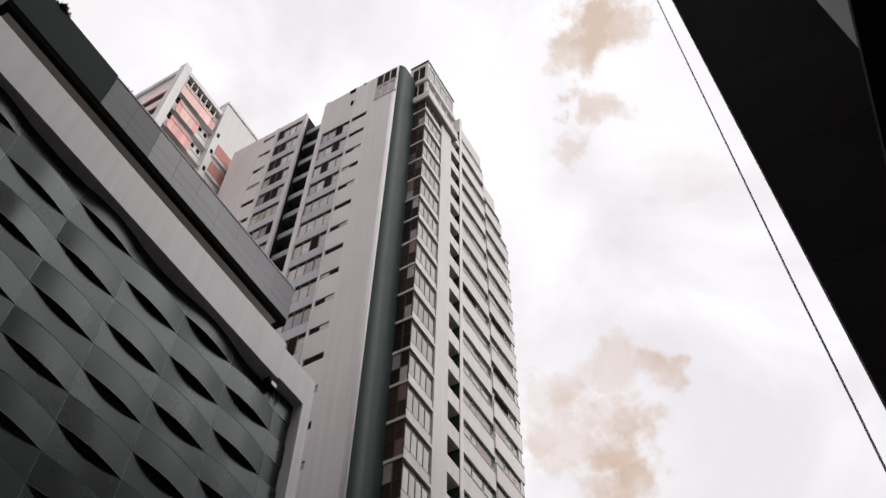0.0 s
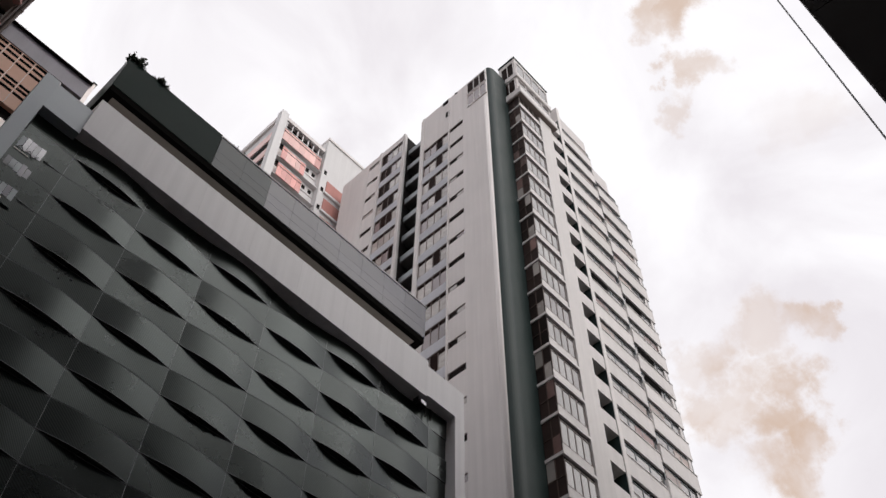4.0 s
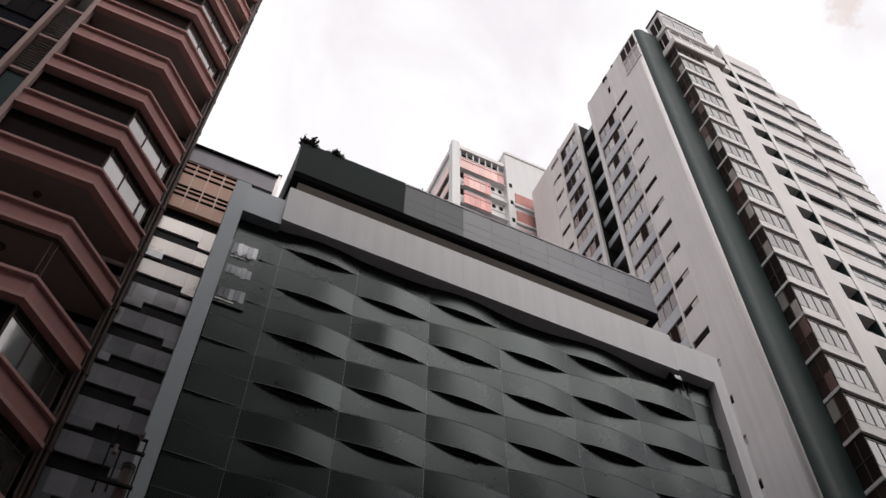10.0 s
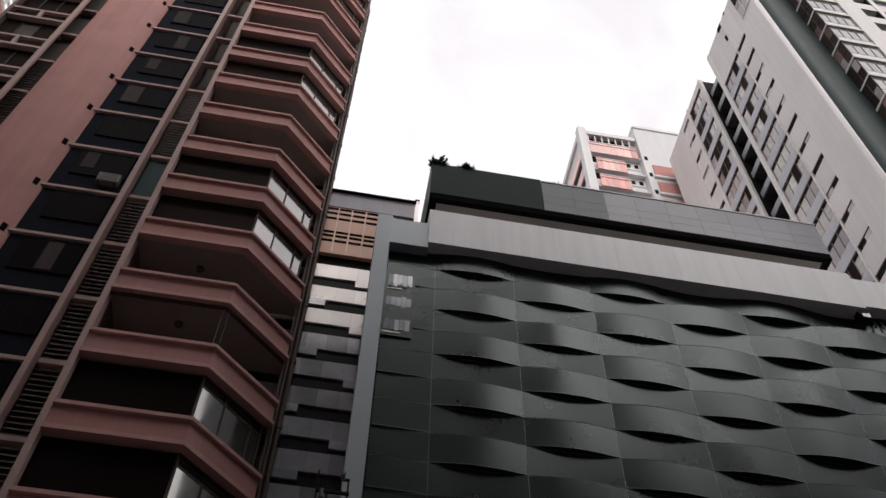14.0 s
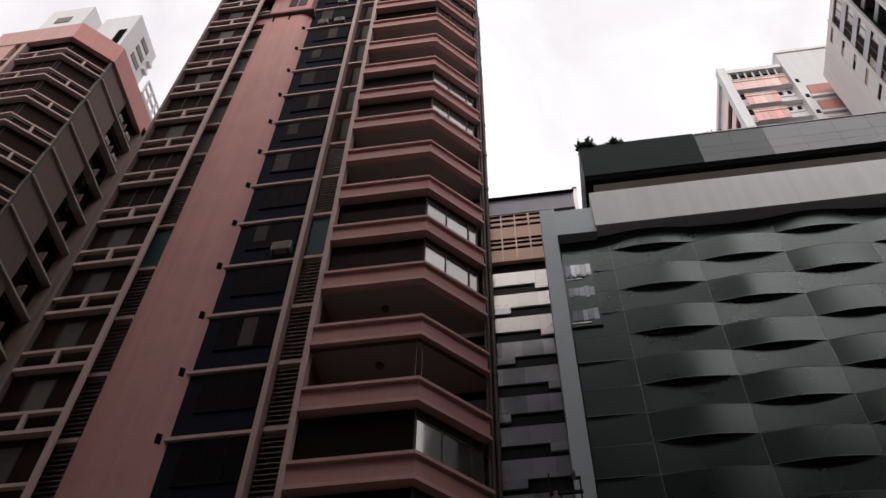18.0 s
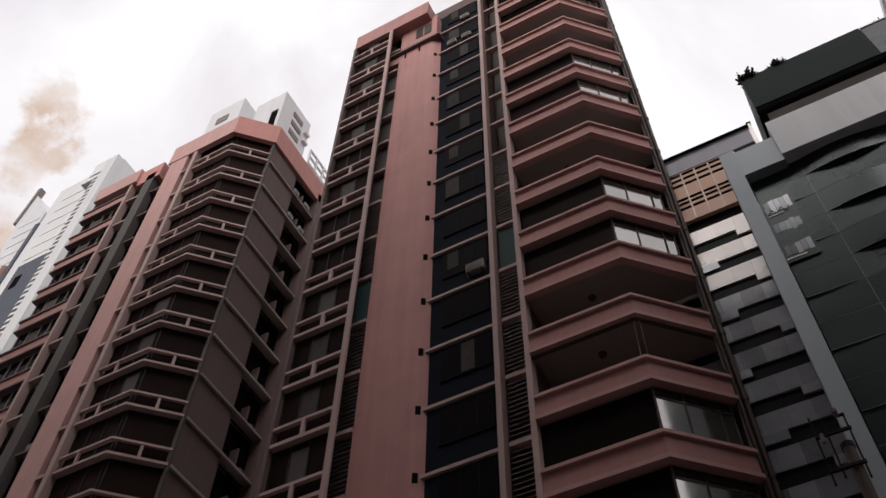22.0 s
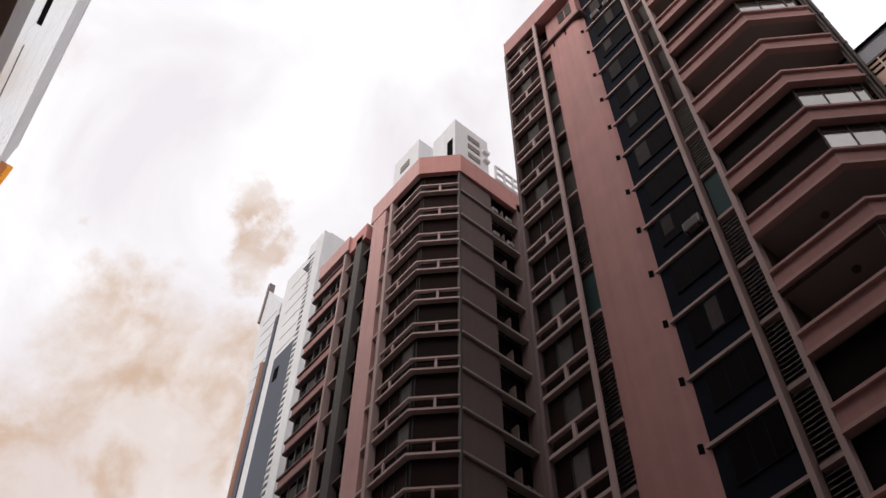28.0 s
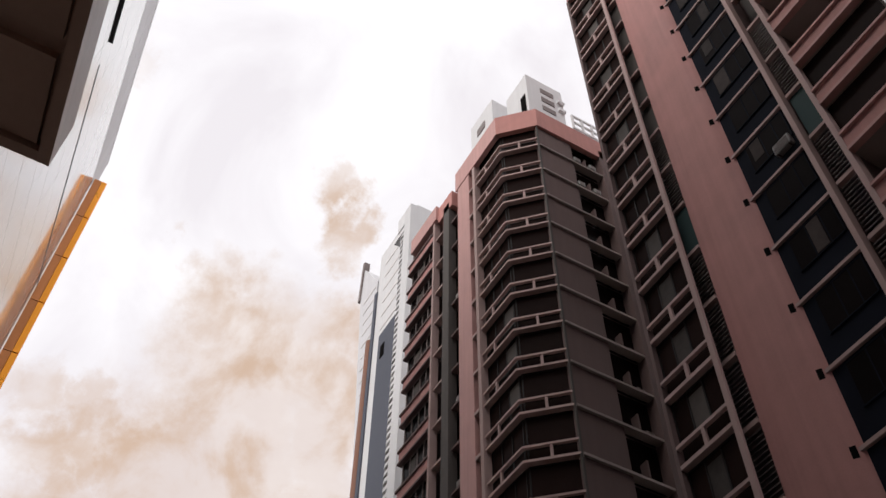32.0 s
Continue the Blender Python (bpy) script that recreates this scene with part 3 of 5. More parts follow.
    part("roof_post", boxes((-12.1, -11.75, 19.45, 20.2, 57.0, 60.1)), PINK, root)
    # drain pipes and dark tiled flank
    part("flank_wall", boxes((-1.99, -1.92, 21.4, 24.4, 9, 62.0)), PIPE, root, "dark brown tiled flank wall")
    for i, (px, py, pr) in enumerate(((-1.85, 21.45, 0.06), (-1.83, 21.75, 0.08), (-1.85, 22.3, 0.06), (-1.85, 23.3, 0.07), (-1.70, 21.62, 0.08), (-1.72, 22.0, 0.06))):
        top = (60.5, 60.9, 61.3, 61.7, 46.5, 51.0)[i]
        pipe = tube(bmesh.new(), (px, py, 0), (px, py, top), pr)
        for z in range(10, int(top), 3):
            tube(pipe, (px, py, z), (px, py, z + 0.18), pr * 1.35)
        part("drain_pipe", pipe, PIPE, root, "brown vertical drain pipe")
    return root


salmon_tower()
for at in ((-9.68, 20.35, 18.8 + 12 + 0.60), (-10.9, 20.2, 18.8 + 36 + 0.5), (-9.9, 20.2, 18.8 + 36 + 0.5), (-10.0, 20.2, 18.8 + 39 + 0.6)):
    air_conditioner(at, "weathered box air conditioner on the navy wall", *((0.62, 0.4, 0.46) if at[2] > 40 else (0.8, 0.6, 0.55)))
air_conditioner((-15.0, 20.5, 18.8 + 21.2), "small white air conditioner in the service bay", 0.4, 0.35, 0.35)


# ---------------------------------------------------------------- second salmon tower with a faceted bay
def faceted_tower():
    root = thing("apartment_tower", (-31, 28, 0), "salmon tower block with a faceted balcony bay and white roof rooms", "tower block", "towers along the street")
    F0, S = 29.9 - 9 * 2.995, 2.995
    line = [(-31.3, 20.2), (-28.05, 20.2), (-26.15, 22.1)]
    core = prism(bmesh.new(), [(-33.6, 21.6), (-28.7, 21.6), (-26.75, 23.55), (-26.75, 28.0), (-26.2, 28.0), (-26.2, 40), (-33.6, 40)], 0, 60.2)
    part("wall", core, PINK_SHADE, root)
    part("pier", boxes((-33.5, -31.95, 20.0, 21.6, 0, 59.3)), ROSE, root, "pale rose rendered pier")
    part("post", boxes((-31.45, -31.15, 20.0, 21.0, 0, 60.2)), RAIL, root)
    # black sheet stands in for the shade deep in the recess
    part("recess_back", boxes((-31.95, -31.45, 20.9, 20.95, 9, 60.2)), BLACK, root, "service recess coloured dark for its shade")
    rail = to_mesh("rail", strip(bmesh.new(), line, 0.08, 0.10, 0.87, 1.0), RAIL)
    edge = to_mesh("floor_slab", strip(bmesh.new(), line, 0.08, 0.25, 0.0, 0.15), RAIL)
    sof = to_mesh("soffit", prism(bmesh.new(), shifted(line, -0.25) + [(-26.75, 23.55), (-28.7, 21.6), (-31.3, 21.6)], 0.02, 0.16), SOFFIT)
    mid = (Vector(line[1]) + Vector(line[2])) / 2
    stub_a = to_mesh("stub", boxes((-30.0, -29.88, 20.14, 20.26, 0.14, 0.87)), RAIL)
    st = bmesh.new()
    strip(st, [tuple(mid - Vector((0.05, 0.05))), tuple(mid + Vector((0.05, 0.05)))], 0.05, 0.07, 0.14, 0.87)
    stub = to_mesh("stub", st, RAIL)
    inner = shifted(line, -0.32)
    glass = to_mesh("window_glass", strip(bmesh.new(), inner, 0, 0.04, 0.16, 3.0), BROWN_GLASS)
    frame_mes = []
    for p, q in zip(inner, inner[1:]):
        ln = (Vector(q) - Vector(p)).length
        frame_mes.append(to_mesh("window_frame", lattice(spans([ln * t - 0.035 for t in ((0.04, 0.35, 0.65, 0.96) if p is inner[0] else (0.02, 0.98))], 0.07), [(0.16, 0.22), (1.05, 1.10), (2.92, 3.0)], -0.02, 0.06, along(p, q)), BRONZE))
    pane = to_mesh("window_pane", strip(bmesh.new(), [tuple(Vector(inner[0]).lerp(Vector(inner[1]), 0.66)), tuple(Vector(inner[0]).lerp(Vector(inner[1]), 0.94))], 0.03, 0, 1.12, 2.7), CURTAIN)
    post = to_mesh("post", boxes((-26.20, -26.08, 22.03, 22.16, 0, 2.995)), WING_GREY)
    ledge = to_mesh("ledge", boxes((-26.5, -26.0, 22.15, 28.0, -0.06, 0.10)), SOFFIT)
    panel = to_mesh("wall_panel", boxes((-26.6, -26.15, 22.2, 25.0, 0.1, 2.93)), PINK_SHADE)
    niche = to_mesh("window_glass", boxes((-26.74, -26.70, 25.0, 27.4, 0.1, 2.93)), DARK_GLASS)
    jamb = to_mesh("jamb", boxes((-26.7, -26.2, 26.1, 26.2, 0.1, 1.4)), PINK_SHADE)
    bar = to_mesh("crossbar", boxes((-31.95, -31.45, 19.98, 20.6, -0.1, 0.1)), RAIL)
    for k in range(3, 19):
        f = F0 + S * k
        b = put("floor_slab", edge, root, (0, 0, f))
        for name, me, label in (("rail", rail, ""), ("stub", stub, ""), ("stub", stub_a, ""), ("soffit", sof, "painted balcony soffit"), ("window_glass", glass, "dark window glass"), ("window_frame", frame_mes[0], ""), ("window_frame", frame_mes[1], "")):
            put(name, me, b, (0, 0, f), label)
        if rng.random() < 0.3:
            put("window_pane", pane, b, (0, 0, f), "pale curtained pane")
        put("post", post, root, (0, 0, f))
        lg = put("ledge", ledge, root, (0, 0, f))
        put("wall_panel", panel, lg, (0, 0, f), "salmon wall panel darkened for the shaded gap")
        put("window_glass", niche, lg, (0, 0, f), "dark recessed kitchen window")
        put("jamb", jamb, lg, (0, 0, f))
        put("crossbar", bar, root, (0, 0, f))
    part("corner_pier", boxes((-26.7, -25.95, 27.4, 28.2, 0, 60.2)), PINK_SHADE, root)
    part("roof_parapet", boxes((-33.75, -28.08, 19.95, 20.3, 59.3, 61.6)), ROSE, root, "pale rose roof parapet band")
    part("roof_parapet", strip(bmesh.new(), [(-28.07, 19.95), (-25.95, 22.07), (-25.95, 28.2)], 0.0, 0.35, 59.3, 61.6), PINK_RED, root, "salmon-red roof parapet band")
    part("roof", prism(bmesh.new(), [(-33.5, 20.4), (-28.2, 20.4), (-26.3, 22.3), (-26.3, 40), (-33.5, 40)], 60.21, 60.6), GREY, root)
    # white roof rooms
    r1 = part("roof_room", boxes((-30.0, -27.2, 22.6, 26.0, 60.6, 69.6)), WHITE, root, "white rendered roof room with slatted openings")
    for i in range(4):
        part("louvre", boxes((-27.2, -27.14, 23.9, 25.1, 63.7 + i * 1.35, 64.35 + i * 1.35)), LOUVRE, r1)
    part("opening", boxes((-28.1, -27.5, 22.54, 22.6, 63.8, 66.8)), BLACK, r1, "dark doorway")
    for z in (66.0, 67.3):
        part("cornice", boxes((-27.25, -26.95, 25.4, 26.0, z, z + 0.3)), WHITE, r1)
    r2 = part("roof_room", boxes((-35.3, -31.9, 22.5, 26.5, 58.0, 72.8)), WHITE, root, "white rendered lift tower on the roof")
    part("opening", boxes((-34.3, -33.1, 22.44, 22.5, 70.0, 71.0)), LOUVRE, r2)
    part("roof_fence", lattice(spans([26.0 + i * 0.9 for i in range(13)], 0.14), [(63.1, 63.26), (64.0, 64.16), (64.9, 65.06)], -26.6, -26.45, ON_X), WHITE, root, "white roof railing")
    # side wing to the far left
    part("wing_wall", boxes((-40.4, -33.7, 21.7, 38, 0, 58.8)), SHADE_WALL, root)
    part("wing_post", boxes((-36.75, -36.55, 19.8, 20.3, 0, 59.0)), RAIL, root)
    # black back gives the wing recess its shade as colour
    part("wing_recess", boxes((-36.55, -33.5, 20.7, 20.75, 9, 58.6)), BLACK, root, "service recess coloured dark for its shade")
    part("wing_pier", boxes((-35.4, -34.6, 19.9, 20.5, 0, 59.0)), WING_GREY, root, "dark umber pier")
    part("wing_parapet", boxes((-40.1, -36.2, 19.7, 21.8, 58.6, 60.3)), ROSE, root)
    part("wing_parapet", boxes((-36.2, -34.2, 19.9, 21.8, 58.2, 60.0)), PINK_RED, root)
    wpar = to_mesh("wing_balcony", boxes((-40.5, -36.75, 19.85, 20.05, 0.05, 0.95)), PINK)
    wcop = to_mesh("coping", boxes((-40.6, -36.75, 19.75, 20.1, 0.9, 1.05)), PINK_SHADE)
    wflo = to_mesh("floor_slab", boxes((-40.6, -36.75, 19.78, 21.7, -0.02, 0.12)), PINK_SHADE)
    wgl = to_mesh("window_glass", boxes((-40.4, -36.75, 20.15, 20.2, 1.0, 3.0)), DARK_GLASS)
    wfr = to_mesh("window_frame", lattice(spans((-40.4, -39.5, -38.6, -37.8, -36.85), 0.07), [(1.0, 1.06), (2.94, 3.0)], 20.08, 20.16, ON_Y), LOUVRE)
    wbar = to_mesh("crossbar", boxes((-36.55, -35.4, 19.95, 20.4, -0.08, 0.08)), RAIL)
    wledge = to_mesh("ledge", boxes((-34.6, -33.5, 20.1, 20.7, -0.08, 0.08)), PINK_SHADE)
    wend = to_mesh("window_pane", boxes((-39.4, -38.7, 20.1, 20.14, 1.1, 2.6)), CURTAIN)
    for k in range(4, 19):
        f = F0 + S * k - 0.4
        b = put("wing_balcony", wpar, root, (0, 0, f), "salmon balcony parapet")
        put("coping", wcop, b, (0, 0, f))
        put("floor_slab", wflo, b, (0, 0, f))
        put("window_glass", wgl, b, (0, 0, f), "dark balcony glazing")
        put("window_frame", wfr, b, (0, 0, f))
        if rng.random() < 0.6:
            put("window_pane", wend, b, (0, 0, f), "pale curtained pane")
        put("crossbar", wbar, root, (0, 0, f))
        put("ledge", wledge, root, (0, 0, f))
    return root


faceted_tower()
for k in (17, 18):
    for y in (25.4, 26.7):
        t = thing("air_conditioner", (-26.2, y, 29.9 + (k - 9) * 2.995 + 0.5), "white air conditioner in the kitchen recess", "air conditioner", "air conditioners on the towers")
        z = 29.9 + (k - 9) * 2.995 + 0.5
        part("casing", soft_box((-26.65, -26.12, y - 0.28, y + 0.28, z, z + 0.48), 0.03), AC_WHITE, t)
        part("fan_grille", tube(bmesh.new(), (-26.13, y, z + 0.24), (-26.10, y, z + 0.24), 0.18, 14), LOUVRE, t)
# lower units are grey instead of white, shade of the gap in their colour
for k in (10, 11, 12, 13, 14, 15, 16):
    z = 29.9 + (k - 9) * 2.995 + 0.1
    t = thing("air_conditioner", (-26.3, 26.9, z), "air conditioner coloured grey for the shade of the kitchen recess", "air conditioner", "air conditioners on the towers")
    part("casing", soft_box((-26.68, -26.28, 26.6, 27.15, z, z + 0.5), 0.03), LOUVRE, t)
    part("fan_grille", tube(bmesh.new(), (-26.29, 26.87, z + 0.25), (-26.26, 26.87, z + 0.25), 0.18, 14), PIPE, t)


# ---------------------------------------------------------------- pale towers further along the street
def sawtooth_tower():
    root = thing("apartment_tower", (-54, 30, 0), "pale grey tower block with a stack of small side balconies", "tower block", "towers along the street")
    part("wall", boxes((-54.95, -53.55, 26, 29.6, 0, 86.74)), WHITE, root)
    part("wall", boxes((-54.95, -49, 29.6, 44, 0, 83.0)), WHITE, root)
    part("roof_block", boxes((-56.48, -54.953, 26.0, 29.6, 84.4, 86.74)), WHITE, root)
    lobe = [(-54.95, 26.05)] + [(-55.65 - 0.75 * math.sin(radians(a)), 27.1 - 1.05 * math.cos(radians(a))) for a in range(0, 181, 20)] + [(-54.95, 28.15)]
    tooth = to_mesh("balcony", prism(bmesh.new(), lobe, 0, 0.36), WHITE)
    # dark box fills the gap between ledges in place of its shade
    dark = to_mesh("opening", boxes((-55.75, -54.95, 26.2, 28.1, 0.36, 0.82)), LOUVRE)
    for k in range(58):
        b = put("balcony", tooth, root, (0, 0, 36.0 + 0.82 * k), "small rounded white ledge")
        put("opening", dark, b, (0, 0, 36.0 + 0.82 * k), "dark fill for the shade above the ledge")
    part("roof_hood", boxes((-57.4, -54.95, 26.1, 28.2, 83.6, 84.398)), WHITE, root)
    return root


sawtooth_tower()


def slim_towers():
    root = thing("office_tower", (-66, 34, 0), "slate-violet tower seen edge on between pale blocks", "tower", "towers along the street")
    part("wall", boxes((-68.2, -60, 30, 46, 0, 81.0)), VIOLET, root)
    part("opening", boxes((-67.4, -66.5, 29.94, 30.0, 76.6, 78.6)), BLACK, root)
    root2 = thing("office_tower", (-80, 42, 0), "pale tower with a rust edge strip and a leaning glass side", "tower", "towers along the street")
    part("wall", boxes((-83.5, -72, 36.0, 50, 0, 116.4)), WHITE, root2)
    # this edge and the roof fin are greyed, haze put into their colour
    part("dark_edge", boxes((-84.3, -83.5, 35.8, 49, 0, 108)), VIOLET, root2, "dark vertical edge")
    part("rust_edge", tube(bmesh.new(), (-85.4, 36.4, 0), (-85.4, 36.4, 99), 0.7, 14), DARK_RUST, root2, "rust-orange rounded edge strip")

    def slanted(pts, y0, y1):
        bm = bmesh.new()
        f, g = [bm.verts.new((x, y0, z)) for x, z in pts], [bm.verts.new((x, y1, z)) for x, z in pts]
        bm.faces.new(f)
        bm.faces.new(g[::-1])
        for i in range(len(pts)):
            j = (i + 1) % len(pts)
            bm.faces.new((f[i], f[j], g[j], g[i]))
        return bm
    part("leaning_side", slanted([(-86.6, 76), (-84.7, 76), (-84.5, 111.8), (-87.0, 115.5), (-90.2, 120.5), (-90.6, 113.0)], 36.2, 48), CLAD, root2, "pale leaning glass side")
    part("leaning_edge", slanted([(-91.2, 113.2), (-90.65, 113.2), (-90.2, 122.5), (-90.8, 122.5)], 36.0, 37.0), LOUVRE, root2, "dark roof fin")
    for k in range(8):
        z = 92 + 2.9 * k
        part("floor_line", boxes((-81.6, -77.0, 35.94, 36.0, z, z + 0.5)), GREY, root2)
    for k in range(9):
        z = 90 + 2.6 * k
        part("floor_line", slanted([(-86.6 - 0.10 * (z - 84), z), (-85.1, z), (-85.1, z + 0.3), (-86.6 - 0.10 * (z - 84), z + 0.3)], 36.14, 36.2), GREY, root2)


slim_towers()


# ---------------------------------------------------------------- banded glass block between salmon tower and retail block
def banded_block():
    Y = 22.0
    root = thing("glass_block", (0, 28, 0), "glass block with staggered white and grey bands under tan screens", "building", "")
    z = lambda q: EYE + Y * q
    part("wall", boxes((-5, 3.2, Y + 0.1, 36, 0, z(1.53))), CHARCOAL, root)
    part("roof_fascia", boxes((-6, 2.0, Y - 0.15, 36, z(1.53), EYE + (Y - 0.15) * 1.592)), LAVENDER, root, "grey roof wall above the screens")
    part("roof_edge", boxes((-6, 2.05, Y - 0.3, 36, EYE + (Y - 0.15) * 1.592 + 0.002, EYE + (Y - 0.3) * 1.605)), CHARCOAL, root, "thin dark roof edge")
    part("band_wall", boxes((-5, 3.2, Y + 0.02, Y + 0.1, 10, z(1.35))), BAND_DARK, root, "dark glass between the bands")
    # staggered bands: each runs through, with one end dropped or lifted by half its height
    r = random.Random(3)
    for j in range(17):
        q1 = 1.345 - j * 0.0625
        white = j < 3
        edge = r.uniform(-1.3, -0.8) if j % 2 else r.uniform(-0.1, 0.15)
        cuts = [-2.9, -2.17, -1.45, -0.72, 0.01, 0.74, 1.47, 1.8]
        for a, b in zip(cuts, cuts[1:]):
            # white base colour of the upper bands stands in for reflected sky
            part("band_pane", boxes((a + 0.002, b - 0.002, Y - 0.06, Y + 0.02, z(q1 - 0.036), z(q1))), BAND_WHITE if white else BAND_GLASS, root, "glass pane coloured white for reflected sky" if white else "grey band glass pane")
        # a half-height pane hangs below the band at one end
        a, b = (-2.4, edge) if j % 2 else (edge, 1.75)
        part("band_pane", boxes((a, b, Y - 0.06, Y + 0.02, z(q1 - 0.0515), z(q1 - 0.036))), BAND_WHITE if white and j % 2 == 0 else BAND_GLASS, root, "narrow stepped glass pane")
    # flat tan screens with rows of dark slots between thin pale ribs
    cols = (-2.9, -2.32, -1.74, -1.17, -0.60, -0.02, 0.53, 1.1)
    for a, b in zip(cols, cols[1:]):
        part("screen", boxes((a + 0.003, b - 0.003, Y - 0.12, Y + 0.06, z(1.377), z(1.529))), TAN, root, "tan perforated screen")
        part("rib", boxes((b - 0.009, b + 0.009, Y - 0.14, Y - 0.121, z(1.379), z(1.527))), BAND_WHITE, root, "thin pale rib")
        for zs in (35.02, 34.68, 34.30, 33.30, 33.02, 32.68):
            part("slot", boxes((a + 0.035, b - 0.035, Y - 0.136, Y - 0.118, zs, zs + 0.145)), BLACK, root)
    return root


banded_block()


# ---------------------------------------------------------------- retail block with the woven metal facade
def retail_block():
    Y = 19.0
    root = thing("retail_block", (11, 28, 0), "retail block with a woven grey metal facade in a pale frame", "building", "")
    part("wall", boxes((0.6, 21.0, Y + 1.2, 40, 0, 29.4)), CHARCOAL, root, "dark wall behind the metal skin")
    # frame
    part("frame_post", boxes((0.42, 0.94, Y, Y + 1.2, 0, 30.85)), CLAD_DARK, root, "grey steel frame post")
    part("frame_post", boxes((20.67, 21.23, Y, Y + 1.2, 0, 31.34)), CLAD, root)
    part("frame_beam", boxes((0.94, 2.35, Y + 0.12, Y + 1.2, 29.3, 30.85)), CLAD_DARK, root)
    part("frame_beam", boxes((18.98, 20.67, Y, Y + 1.2, 29.61, 31.34)), CLAD, root)
    for i in range(7):
        x0 = 2.33 + i * 16.65 / 7
        part("frame_panel", boxes((x0 + 0.0015, x0 + 16.65 / 7 - 0.0015, Y, Y + 1.2, 29.48, 31.66)), CLAD, root, "pale aluminium band panel")
    # roof storey under the floating fascia
    part("clerestory", boxes((3.2, 18.2, Y + 1.9, 36, 29.0, 33.0)), CHARCOAL, root)
    part("roof_deck", boxes((0.6, 21.0, Y + 0.5, 40, 31.0, 31.3)), TAUPE, root)
    part("soffit", boxes((2.6, 18.4, Y + 0.26, 36, 32.66, 32.95)), TAUPE, root, "taupe soffit under the roof fascia")
    # black strips painted in for the shadow gap round the soffit
    part("joint_strip", boxes((2.3, 18.70, Y + 0.03, Y + 0.26, 32.58, 32.89)), BLACK, root)
    part("joint_strip", boxes((2.3, 2.6, Y + 0.26, 36, 32.58, 32.69)), BLACK, root)
    part("joint_strip", boxes((18.4, 18.7, Y + 0.26, 36, 32.58, 32.89)), BLACK, root)
    part("fascia_panel", boxes((2.3, 6.85, Y, Y + 0.2, 32.9, 35.2)), DEEP_GREEN, root, "dark green glass fascia")
    part("fascia_panel", boxes((2.3, 2.5, Y + 0.2, 36, 32.7, 35.2)), DEEP_GREEN, root, "dark green glass fascia")
    n = 9
    for i in range(n):
        x0 = 6.87 + i * (18.72 - 6.87) / n
        x1 = x0 + (18.72 - 6.87) / n - 0.007
        for z0, z1 in ((32.9, 33.45), (33.46, 34.0), (34.01, 35.05)):
            part("fascia_pane", boxes((x0, x1, Y, Y + 0.2, z0, z1)), GREEN_SLATE if i < 2 else SLATE_GLASS, root, "green slate glass fascia pane" if i < 2 else "slate glass fascia pane")
    part("fascia_pane", boxes((18.5, 18.72, Y + 0.2, 36, 32.9, 35.05)), SLATE_GLASS, root)
    part("coping", boxes((6.87, 18.75, Y - 0.03, Y + 0.3, 35.05, 35.12)), WHITE, root)
    part("roof", boxes((2.5, 18.5, Y + 0.2, 36, 33.6, 34.0)), GREY, root)
    # woven ribbons: neighbours bulge in turn, out between one pair of joints, in between the next
    YR = Y + 0.5
    g = YR / 19.0
    H, W, X0 = 1.10 * g, 2.75 * g, (10.87 - 3 * 2.75) * g
    top = 26.25 * g + EYE + 2 * H
    A, N = 0.135, 12
    HOLLOW = (0.35, 0.35, 0.45, 0.7, 1.0, 1.0)          # the hollows are shallower towards the post
    for j in range(21):
        z1 = top - j * H
        z0 = z1 - H
        for i in range(-1, 7):
            xa, xb = max(X0 + i * W, 1.0), min(X0 + (i + 1) * W, 20.65)
            if xb - xa < 0.2:
                continue
            sign = 1 if (i + j) % 2 == 1 else -1
            amp = (A if sign > 0 else A * HOLLOW[i]) if 0 <= i <= 5 else 0.03
            bm = bmesh.new()
            cols = []
            for s in range(N + 1):
                x = xa + s / N * (xb - xa)
                xx = min(max((x - X0 - i * W) / W, 0), 1)
                y = YR - sign * amp * math.sin(math.pi * xx)
                cols.append([bm.verts.new(p) for p in ((x, y - 0.006, z0 + 0.006), (x, y - 0.008, z0 + 0.030), (x, y, z0 + 0.034), (x, y - 0.010, z1 - 0.036), (x, y - 0.016, z1 - 0.006), (x, YR + 0.2, z1 - 0.006), (x, YR + 0.2, z0 + 0.006))])
            for a, b in zip(cols, cols[1:]):
                for e in range(7):
                    face = bm.faces.new((a[e], b[e], b[(e + 1) % 7], a[(e + 1) % 7]))
                    face.smooth = e in (0, 2)
                    face.material_index = 1 if e in (0, 1, 3) else 0
            bm.faces.new(cols[0])
            bm.faces.new(cols[-1][::-1])
            for e in bm.edges:
                if len(e.link_faces) == 2 and e.link_faces[0].smooth != e.link_faces[1].smooth:
                    e.smooth = False
            part("metal_panel", bm, MESH_METAL, root).data.materials.append(SEAM)
    for i in range(0, 7):
        x = X0 + i * W
        part("seam", boxes((x - 0.008, x + 0.008, YR - 0.012, YR + 0.03, 5, 29.0)), SEAM, root)
    # glazed bays beside the post at the upper corner: panes coloured as reflections, steel truss
    glaze = part("corner_glazing", boxes((0.96, 1.98, YR - 0.04, YR - 0.025, 24.6, 28.1)), MESH_METAL, root, "dark corner screen beside the post")
    r = random.Random(11)
